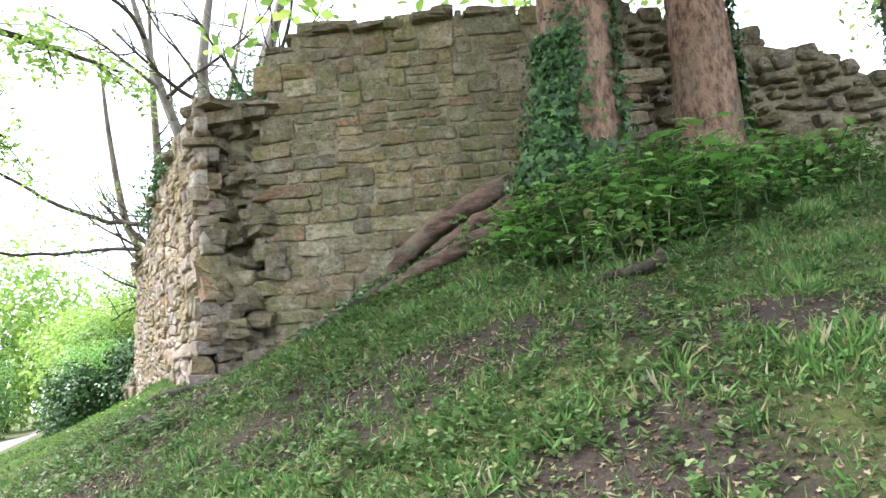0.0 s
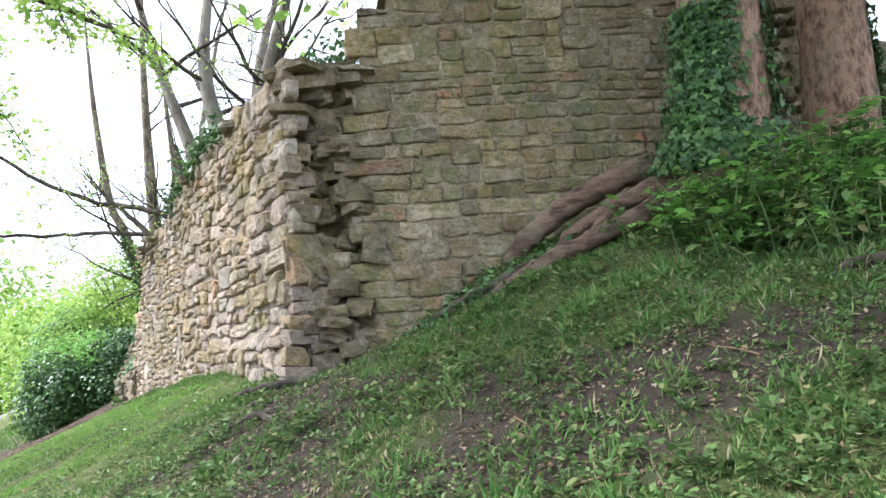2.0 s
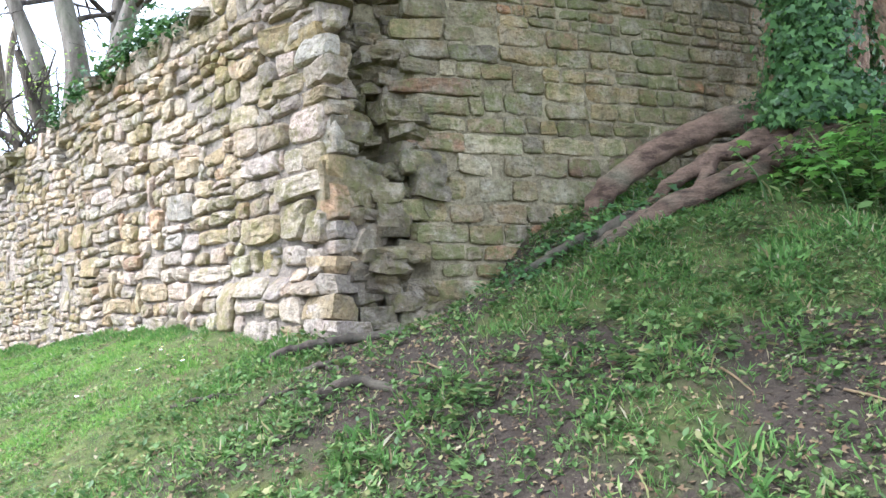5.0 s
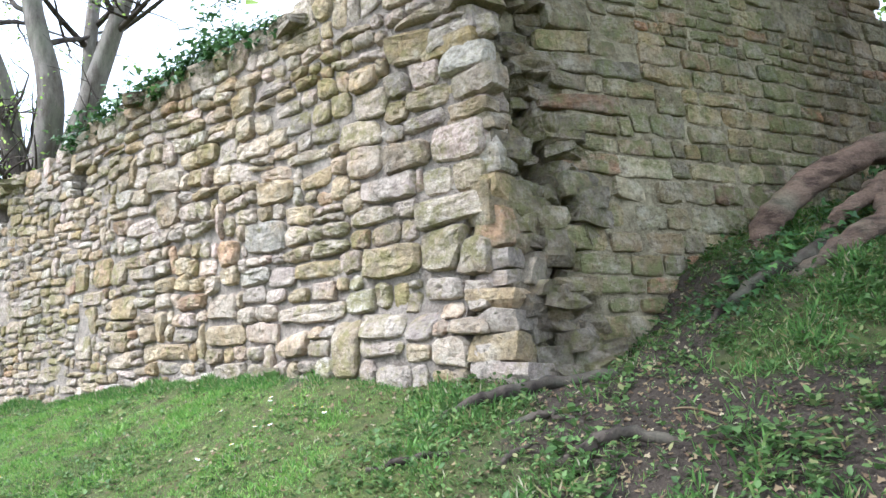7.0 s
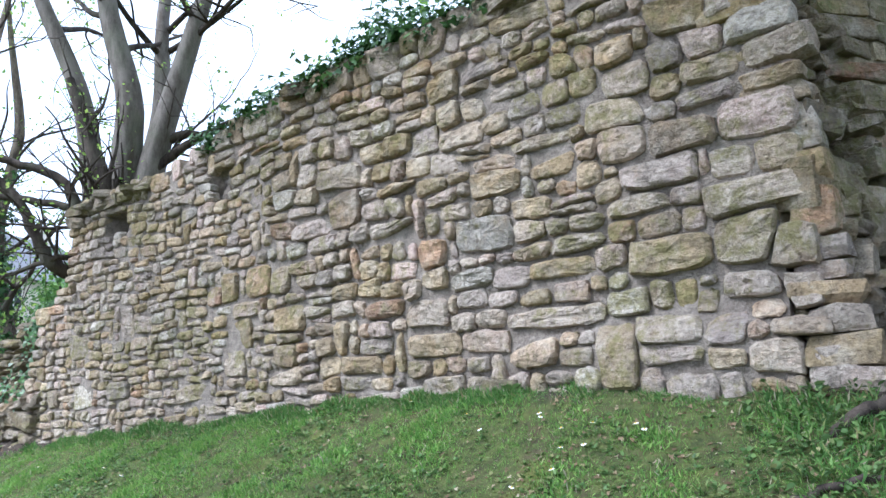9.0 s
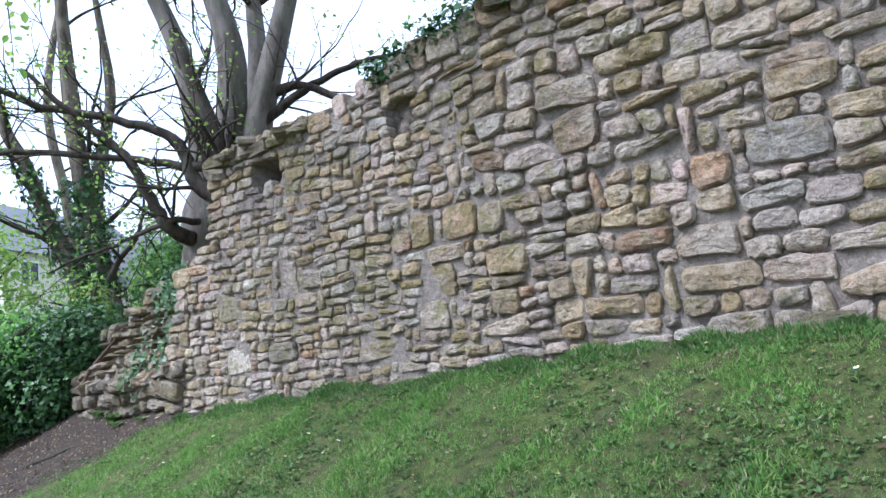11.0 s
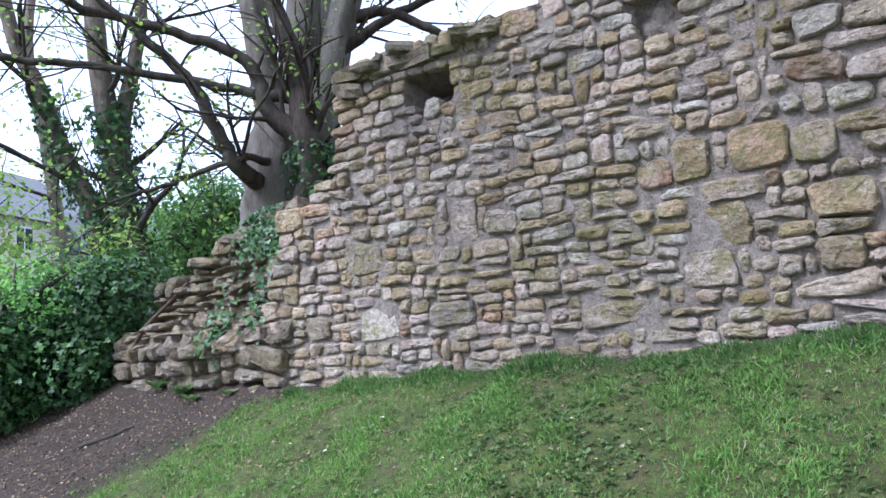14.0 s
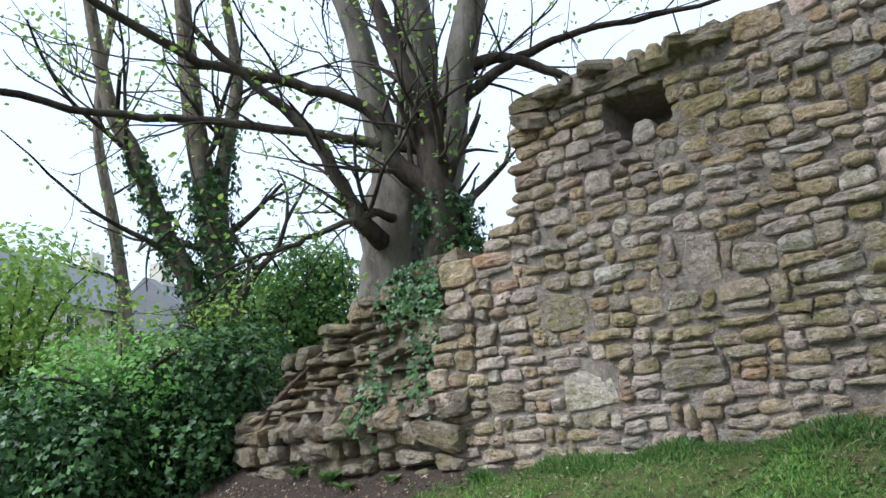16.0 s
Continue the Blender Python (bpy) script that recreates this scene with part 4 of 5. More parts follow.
def build_side_tree():
    r = np.random.default_rng(43)
    base = empty("side_tree", (7.84, 4.12, 3.0))
    tagged(base, "mature tree trunk clad in ivy above the bank", "tree")
    p, q = [(7.84, 4.12, 2.4), (7.84, 4.12, 3.5), (7.84, 4.12, 5.0), (7.9, 4.2, 8)], [0.5, 0.33, 0.3, 0.22]
    v, f = tube(p, q, r, 20, 0.04)
    mesh_object("trunk", v, f, BARK_RED, base, smooth=True)
    out, tips = [], []
    for i in range(8):
        a = r.uniform(0, 6.3)
        branching((7.88, 4.18, 5.6 + 0.3 * i), (math.cos(a), math.sin(a), 0.3), 2.4, 0.07, r, 2, out, tips)
    v, f = join(out)
    tagged(mesh_object("branch", v, f, BARK_DARK, base, smooth=True), kind="stuff")
    v, f = crown_leaves(tips, 18, 0.28, 0.11, r)
    mesh_object("crown", v, f, SPRING, base)
    v, f = ivy_on(p[:3], q[:3], 1500, 0.08, r, (200, 60), 0.05)
    mesh_object("ivy", v, f, IVY, base)


build_side_tree()


def build_beech():
    r = np.random.default_rng(47)
    base = empty("beech_tree", (2.75, 16.1, 2.6))
    tagged(base, "many-stemmed grey beech with spreading dark limbs and ivy", "tree")
    k = np.array([2.75, 16.1, 0])
    trunk, tr = [(2.15, 16.5, 2.0), (2.38, 16.3, 2.7), (2.5, 16.22, 3.3), (2.56, 16.18, 3.9), (2.7, 16.06, 4.5)], [0.7, 0.42, 0.36, 0.37, 0.38]
    v, f = tube(trunk, tr, r, 24, 0.06)
    mesh_object("trunk", v, f, BARK_GREY, base, smooth=True)
    stems = [([(2.65, 16.1, 4.2), (2.56, 16.21, 4.7), (2.51, 16.29, 5.33), (2.35, 16.44, 6.6), (1.7, 17.0, 9), (0.8, 17.3, 13)], [0.24, 0.2, 0.17, 0.14, 0.09, 0.015]),
             ([(2.75, 16.0, 4.2), (2.79, 15.97, 4.9), (2.85, 15.9, 5.86), (2.84, 15.91, 6.58), (2.65, 16.3, 9), (3.5, 16.7, 14)], [0.3, 0.24, 0.21, 0.19, 0.12, 0.015]),
             ([(2.9, 15.9, 4.2), (2.99, 15.73, 4.8), (3.06, 15.64, 5.28), (3.25, 15.42, 6.3), (3.9, 15.0, 9), (5.0, 14.5, 13)], [0.26, 0.22, 0.2, 0.17, 0.11, 0.015]),
             ([(2.95, 16.2, 4.2), (3.3, 16.3, 5.2), (3.7, 16.4, 6.6), (4.0, 16.7, 9), (5.3, 17.1, 13)], [0.22, 0.18, 0.15, 0.1, 0.015])]
    for p, q in stems:
        v, f = tube(p, q, r, 16, 0.04)
        mesh_object("stem", v, f, BARK_GREY, base, smooth=True)
    limbs = [([(2.45, 15.6, 3.2), (2.4, 15.4, 3.6), (2.27, 15.34, 4.05), (2.23, 15.4, 4.53), (2.21, 15.42, 4.96), (2.05, 15.6, 5.66), (1.9, 15.75, 6.4)], [0.24, 0.2, 0.16, 0.13, 0.11, 0.09, 0.06]),
             ([(2.28, 15.36, 4.0), (2.0, 15.66, 4.43), (1.86, 15.8, 4.92), (1.35, 16.28, 5.24), (0.62, 16.81, 5.45), (-0.4, 17.1, 5.9), (-1.4, 17.2, 6.55), (-2.6, 17.3, 7.1)], [0.14, 0.09, 0.065, 0.055, 0.045, 0.04, 0.03, 0.015]),
             ([(2.22, 15.42, 4.5), (1.93, 15.73, 4.56), (1.45, 16.19, 4.7), (0.75, 16.73, 4.83), (-0.14, 17.24, 4.85), (-1.2, 17.3, 4.85), (-2.3, 17.4, 5.1)], [0.09, 0.055, 0.045, 0.04, 0.035, 0.03, 0.015]),
             ([(2.5, 16.2, 3.7), (1.86, 15.95, 3.78), (1.67, 15.99, 4.05), (1.42, 16.22, 4.76), (1.05, 16.52, 5.2), (0.5, 16.9, 5.9)], [0.12, 0.085, 0.075, 0.06, 0.045, 0.025]),
             ([(2.2, 15.9, 3.9), (1.83, 15.84, 3.88), (1.51, 16.14, 3.72), (1.14, 16.45, 3.55), (0.69, 16.77, 3.32)], [0.05, 0.035, 0.028, 0.02, 0.012]),
             ([(3.0, 15.65, 5.1), (3.09, 15.5, 5.3), (3.45, 15.08, 5.69), (3.78, 14.5, 5.93), (4.16, 13.63, 5.95), (4.5, 12.5, 5.9)], [0.1, 0.075, 0.055, 0.04, 0.03, 0.015]),
             ([(3.1, 15.6, 5.7), (3.45, 15.07, 5.76), (3.8, 14.5, 5.4), (4.2, 13.9, 5.2)], [0.09, 0.06, 0.045, 0.02])]
    tips, twigs = [], []
    for p, q in limbs:
        v, f = tube(p, q, r, 11, 0.05, 0.012)
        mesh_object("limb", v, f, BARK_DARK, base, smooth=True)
        for i in range(1, len(p)):
            for _ in range(2):
                s = r.uniform()
                at = np.array(p[i - 1]) * (1 - s) + np.array(p[i]) * s
                d = np.array(p[i]) - np.array(p[i - 1])
                branching(at, d / np.linalg.norm(d) + r.normal(0, 0.6, 3), r.uniform(0.6, 1.5), max(0.01, q[i] * 0.35), r, 1, twigs, tips, 0.1)
    for p, q in stems:
        for i in range(6):
            a = r.uniform(0, 6.3)
            s = r.uniform(0.2, 1)
            j = -1 - i % 2
            at = np.array(p[j - 1]) * (1 - s) + np.array(p[j]) * s
            branching(at, (math.cos(a), math.sin(a), 0.7), r.uniform(1.6, 3.0), 0.055, r, 2, twigs, tips)
    v, f = join(twigs)
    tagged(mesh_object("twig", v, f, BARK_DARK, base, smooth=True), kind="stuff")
    tips = [t for t in tips if r.random() < 0.28]
    v, f = crown_leaves(tips, 5, 0.10, 0.06, r)
    mesh_object("crown", v, f, SPRING, base, "sparse young yellow-green leaves")
    v, f = join([ivy_on([(2.75, 15.5, 2.6), (2.62, 15.42, 3.4), (2.4, 15.38, 4.0)], [0.28, 0.2, 0.12], 4200, 0.06, r, None, 0.10), ivy_on([(2.3, 15.3, 2.6), (2.6, 15.5, 3.0)], [0.2, 0.2], 700, 0.06, r, None, 0.1)])
    mesh_object("ivy", v, f, IVY, base, "dark ivy round the trunk's foot")


build_beech()


def ivy_tree(name, path, radii, label, seed, n=1600, crown=True):
    r = np.random.default_rng(seed)
    base = tagged(empty(name, path[0]), label, "tree")
    v, f = tube(path, radii, r, 14, 0.05)
    mesh_object("trunk", v, f, BARK_BROWN, base, smooth=True)
    out, tips = [], []
    for i in range(2, len(path)):
        for _ in range(1 + i % 2):
            a, s = r.uniform(0, 6.3), r.uniform()
            at = np.array(path[i - 1]) * (1 - s) + np.array(path[i]) * s
            branching(at, (math.cos(a), math.sin(a), 0.5), r.uniform(0.9, 2.0), radii[i] * 0.35, r, 1, out, tips)
    v, f = join(out)
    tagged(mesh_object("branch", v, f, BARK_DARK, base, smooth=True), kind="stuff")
    v, f = crown_leaves(tips, 3, 0.14, 0.07, r)
    mesh_object("crown", v, f, SPRING, base)
    k = max(3, len(path) - 3)
    v, f = ivy_on(path[:k], radii[:k], n, 0.085, r, None, 0.09)
    mesh_object("ivy", v, f, IVY, base)


ivy_tree("ivied_tree", [(2.4, 18.7, 1.6), (2.32, 18.68, 2.96), (2.2, 18.77, 4.03), (2.07, 18.85, 5.14), (1.97, 18.92, 6.3), (1.85, 19.0, 9), (1.8, 19.0, 13)], [0.28, 0.22, 0.18, 0.15, 0.13, 0.08, 0.01], "slender tree with ivy climbing its trunk", 51, 1900)
ivy_tree("ivied_tree", [(2.1, 18.9, 2.4), (1.95, 18.93, 3.68), (1.68, 19.1, 4.39), (1.4, 19.26, 5.4), (1.11, 19.41, 6.2), (0.8, 19.55, 8.5), (0.6, 19.6, 11)], [0.18, 0.14, 0.12, 0.1, 0.09, 0.06, 0.01], "leaning young tree with ivy low on its trunk", 53, 800)
ivy_tree("ivied_tree", [(2.3, 18.8, 3.9), (2.22, 18.76, 4.9), (2.37, 18.65, 5.93), (2.44, 18.6, 6.74), (2.27, 18.72, 8.6), (2.2, 18.7, 10.5)], [0.12, 0.11, 0.09, 0.08, 0.04, 0.01], "thin upright stem with young leaves", 55, 300)
for i, (x, y, s) in enumerate(((5.4, 27, 0.8),)):
    ivy_tree("far_tree", [(x, y, 2.0), (x + 0.2, y, 4.5), (x - 0.1, y, 7), (x - 0.5, y, 9.5), (x, y, 13), (x + 1.1, y, 18)], [0.24 * s, 0.2 * s, 0.17 * s, 0.13 * s, 0.08, 0.01], "tall pale-stemmed tree with thin spring leaves", 60 + i, 300)


def build_lane_tree():
    r = np.random.default_rng(65)
    base = tagged(empty("lane_tree", (-6.6, 11, 0.1)), "tall lane-side tree with fresh leaves on overhanging boughs", "tree")
    v, f = tube([(-6.6, 11, -0.2), (-6.6, 11, 1.5), (-6.5, 11, 5), (-6.4, 11.1, 9), (-6.3, 11.1, 13)], [0.55, 0.36, 0.3, 0.22, 0.03], r, 18, 0.05)
    mesh_object("trunk", v, f, BARK_GREY, base, smooth=True)
    boughs, tips, twigs = [[(-6.5, 11, 5.2), (-4.5, 11.4, 6.6), (-2.2, 11.9, 7.4), (-0.4, 12.2, 7.2), (0.7, 12.3, 6.9)], [(-6.5, 11, 4.6), (-4.6, 12.4, 6.0), (-2.6, 13.4, 6.6), (-1.0, 13.8, 6.2)], [(-6.4, 11, 6.6), (-4.5, 10.2, 8.2), (-2.2, 9.8, 9.2), (-0.2, 9.5, 9.3)]], [], []
    for p in boughs:
        v, f = tube(p, np.linspace(0.13, 0.02, len(p)), r, 9, 0.04, 0.01)
        mesh_object("bough", v, f, BARK_DARK, base, smooth=True)
        for i in range(1, len(p)):
            for _ in range(4):
                s = r.uniform()
                branching(np.array(p[i - 1]) * (1 - s) + np.array(p[i]) * s, np.array(p[i]) - np.array(p[i - 1]) + r.normal(0, 0.8, 3), r.uniform(0.6, 1.3), 0.018, r, 1, twigs, tips, 0.05)
    v, f = join(twigs)
    tagged(mesh_object("twig", v, f, BARK_DARK, base, smooth=True), kind="stuff")
    v, f = crown_leaves(tips, 7, 0.12, 0.10, r)
    mesh_object("crown", v, f, SPRING, base, "translucent yellow-green young leaves")


build_lane_tree()


# ---- hedges and shrubs ----
def shrub(name, label, centre, size, n, leaf, material, seed, lumps=14, shape=LEAF_OVAL, category="shrub"):
    """A leafy mass: many overlapping clumps of leaves round a dark twiggy core."""
    r = np.random.default_rng(seed)
    c, s = np.array(centre, float), np.array(size, float)
    base = tagged(empty(name, (c[0], c[1], c[2] - s[2])), label, category)
    d = r.normal(0, 1, (lumps, 3))
    d /= np.linalg.norm(d, axis=1)[:, None]
    hub = c + d * s * r.uniform(0.35, 0.75, (lumps, 1))
    rad = s.mean() * r.uniform(0.35, 0.6, lumps)
    i = r.integers(0, lumps, n)
    q = r.normal(0, 1, (n, 3))
    q /= np.linalg.norm(q, axis=1)[:, None]
    at = hub[i] + q * (rad[i] * r.uniform(0.6, 1.12, n) ** 0.6)[:, None]
    v, f = leaves(at, q + (0, 0, 0.5) + r.normal(0, 0.5, (n, 3)), leaf * r.uniform(0.5, 1.4, n), shape, r)
    mesh_object("foliage", v, f, material, base)
    twigs = []
    for j in range(lumps):
        twigs.append(tube([c - (0, 0, s[2]), (c + hub[j]) / 2 - (0, 0, s[2] * 0.3), hub[j], hub[j] + d[j] * rad[j] * 0.7], [0.04, 0.03, 0.02, 0.006], r, 6))
    v, f = join(twigs)
    tagged(mesh_object("stem", v, f, BARK_DARK, base, smooth=True), kind="stuff")


shrub("ivy_bank", "dense mass of glossy dark ivy spilling over the bank", (0.35, 18.35, 1.7), (1.1, 1.0, 1.05), 21000, 0.062, IVY, 71, 26, shape=LEAF_IVY)
shrub("ivy_bank", "dense mass of glossy dark ivy spilling over the bank", (1.2, 17.75, 2.15), (0.85, 0.85, 1.1), 17000, 0.062, IVY, 72, 20, shape=LEAF_IVY)
shrub("bramble", "bright green young growth over the ivy", (0.45, 17.95, 2.55), (1.1, 0.8, 0.4), 2800, 0.055, MAPLE, 73, 16)
shrub("bramble", "bright green young growth climbing the ivied trunks", (1.75, 18.0, 2.95), (0.5, 0.5, 0.55), 900, 0.065, SPRING, 75, 12)
shrub("evergreen_shrub", "rounded evergreen shrub behind the wall's end", (3.7, 18.9, 3.6), (0.9, 0.8, 1.1), 9000, 0.075, HEDGE, 74, 18)


# The tumbled low end of the long wall, leaning back into the bank.
END_TOP_U = [14.35, 14.6, 15.0, 15.5, 16.1, 16.5, 16.8, 16.95]
END_TOP_V = [2.95, 3.05, 3.05, 2.85, 2.6, 2.35, 1.9, 1.5]


def end_world(u, v, d):
    back = 0.42 * max(0.0, v - 1.95) + (0.0 if v > 1.95 else -0.06)
    return (1.0 - d + back + 0.10 * max(0.0, u - 16.0), u, v)


def build_wall_end():
    r = np.random.default_rng(37)

    def top(u):
        return float(np.interp(u, END_TOP_U, END_TOP_V))

    def depth(u, v):
        return 0.05 * math.sin(6 * u + 3 * v) * math.sin(7 * v - 2 * u) - 0.03

    body = wall_body("wall_end", np.arange(14.35, 17.0, 0.08), lambda u: 0.9, top, depth, 0.9, end_world, OLD_MORTAR)
    tagged(body, "tumbled low end of the wall, loose dark stones", "wall", kind="structure")
    low = lay_courses(14.5, 16.9, 1.25, 1.95, lambda u, v: (0.27, 0.15), [], r, lambda u, v: v < top(u))
    high = lay_courses(14.4, 16.9, 1.95, 3.1, lambda u, v: (0.2, 0.085), [], r, lambda u, v: v < top(u) - 0.03)
    masonry(body, low, 0.03, lambda u, v: 0.07, end_world, RUBBLE, r, lambda u, v: u, 200, slant=0.18)
    masonry(body, high, 0.03, lambda u, v: 0.10, end_world, RUBBLE, r, lambda u, v: u, 200, slant=0.3)
    for i in range(16):
        u = 14.5 + 2.3 * (i + 0.5) / 16
        put_rock("cap_stone", end_world(u, top(u) + r.uniform(0.0, 0.05), -r.uniform(-0.05, 0.3)), (r.uniform(0.18, 0.34), r.uniform(0.18, 0.34), r.uniform(0.07, 0.13)), (r.uniform(-14, 14), r.uniform(-14, 14), r.uniform(0, 360)), r, RUBBLE, body)
    v, f = tube([end_world(16.5, 1.9, 0.1), end_world(16.42, 2.15, 0.11), end_world(16.2, 2.35, 0.08), end_world(15.9, 2.55, 0.1)], [0.02, 0.022, 0.018, 0.012], r, 7)
    tagged(mesh_object("root", v, f, ROOT, None, smooth=True), "bare pale root creeping over tumbled stones", "root")
    for j, (u0, v0, n, s) in enumerate(((14.75, 2.85, 230, 0.16), (14.7, 2.3, 130, 0.16), (15.2, 2.1, 120, 0.15), (15.1, 3.0, 300, 0.2))):
        uu, vv = u0 + r.normal(0, s * 0.6, n), v0 + r.normal(0, s, n)
        at = np.array([end_world(a, min(b, top(a) + 0.1), 0.10 + abs(r.normal(0, 0.05))) for a, b in zip(uu, vv)])
        v, f = leaves(at, np.array([-1.0, -0.3, 0.5]) + r.normal(0, 0.4, (n, 3)), 0.05 * r.uniform(0.5, 1.3, n), LEAF_IVY, r, np.array([0, 0, -1.0]))
        tagged(mesh_object("ivy_trail", v, f, IVY), "trailing dark ivy hanging over tumbled stones", "ivy", "ivy on the wall", "stuff")


build_wall_end()


# ---- ivy along the wall's top ----
def build_top_ivy():
    r = np.random.default_rng(81)
    for u0, u1, n, up in ((8.3, 10.0, 2600, 0.10), (9.9, 11.5, 2000, 0.05), (9.1, 9.9, 900, 0.22)):
        u = r.uniform(u0, u1, n)
        z = np.array([west_top(a) for a in u]) + 0.06 + np.abs(r.normal(0, up, n)) * (0.6 + 0.5 * np.sin(5 * u)) - 0.12 * (r.random(n) < 0.3)
        x = 1.02 + r.normal(0.1, 0.13, n)
        v, f = leaves(np.stack([x, u, z], -1), np.array([-0.5, 0, 0.8]) + r.normal(0, 0.5, (n, 3)), 0.06 * r.uniform(0.5, 1.3, n), LEAF_IVY, r)
        tagged(mesh_object("ivy_mat", v, f, IVY), "mat of dark ivy growing along the wall top", "ivy", "ivy on the wall", "stuff")
    n = 700
    at = np.array([1.75, 7.25, 4.45]) + r.normal(0, 1, (n, 3)) * (0.16, 0.2, 0.22)
    v, f = leaves(at, r.normal(0, 1, (n, 3)) + (-0.5, -0.5, 0.5), 0.065 * r.uniform(0.5, 1.3, n), LEAF_IVY, r)
    tagged(mesh_object("ivy_mat", v, f, IVY), "tuft of ivy behind the broken wall corner", "ivy", "ivy on the wall", "stuff")


build_top_ivy()


# ---- ground cover ----
def open_ground(x, y):
    """True where the bank is free of walls."""
    return ~((x > 0.93) & (y > 6.25)) & ~((0.44 * x + 0.898 * y > 6.34) & (x > 0.93)) & ~((x > 0.85) & (y > 14.0))


def ground_normal(x, y):
    e = 0.05
    return np.stack([-(land(x + e, y) - land(x - e, y)) / (2 * e), -(land(x, y + e) - land(x, y - e)) / (2 * e), np.ones_like(x)], -1)


def scatter(n, r, x0, x1, y0, y1, chance):
    x, y = r.uniform(x0, x1, n), r.uniform(y0, y1, n)
    k = (r.random(n) < chance(x, y)) & open_ground(x, y)
    return x[k], y[k]


def build_grass():
    r = np.random.default_rng(91)

    def blades(name, label, tufts, per, chance, length, area, lean, material=GRASS):
        x, y = scatter(tufts, r, *area, chance)
        n = len(x) * per
        X = np.repeat(x, per) + r.normal(0, 0.022, n)
        Y = np.repeat(y, per) + r.normal(0, 0.022, n)
        k = open_ground(X, Y)
        X, Y = X[k], Y[k]
        n = len(X)
        at = np.stack([X, Y, land(X, Y) - 0.004], -1)
        up = np.array([-0.12, 0, 1.0]) + r.normal(0, lean, (n, 3)) * (1, 1, 0.2)
        side = r.normal(0, 1, (n, 3))
        size = length * r.uniform(0.45, 1.35, n) * (0.85 + 0.45 * wavy(X, Y, 0.4, 5)).clip(0.4, 1.7)
        v, f = leaves(at, side, size, BLADE, r, up * 3)
        tagged(mesh_object(name, v, f, material), label, "grass", kind="stuff")

    lawn = lambda x, y: np.clip(1.15 - 1.3 * bare(x, y), 0.0, 1) * smooth_step(5.2, 6.8, y - 0.4 * x) * np.clip(0.62 + 0.5 * wavy(x, y, 0.28, 2) + 0.3 * wavy(x, y, 0.9, 15), 0.22, 1)
    rough = lambda x, y: np.clip(1.1 - 1.5 * bare(x, y), 0.13, 1) * smooth_step(7.2, 5.6, y - 0.4 * x)
    blades("lawn_grass", "short green lawn grass below the wall", 78000, 8, lawn, 0.031, (-3.0, 1.0, 5.0, 16.5), 0.5, LAWN)
    blades("bank_grass", "rough tufted grass on the shaded bank", 50000, 8, rough, 0.062, (-1.4, 7.0, 0.2, 7.2), 0.45)
    fringe = lambda x, y: np.where(x < 0.98, smooth_step(0.72, 0.9, x), 0) * smooth_step(6.8, 7.4, y) * (0.6 + 0.4 * wavy(x, y, 0.4, 3))
    blades("wall_foot_grass", "longer grass along the wall foot", 24000, 6, fringe, 0.045, (0.6, 0.97, 6.6, 14.2), 0.3)
    verge = lambda x, y: smooth_step(17, 20, y) * 0.7
    blades("verge_grass", "unmown grass on the lane verge", 9000, 6, verge, 0.11, (-4.0, 3.0, 16.5, 32), 0.3)


build_grass()


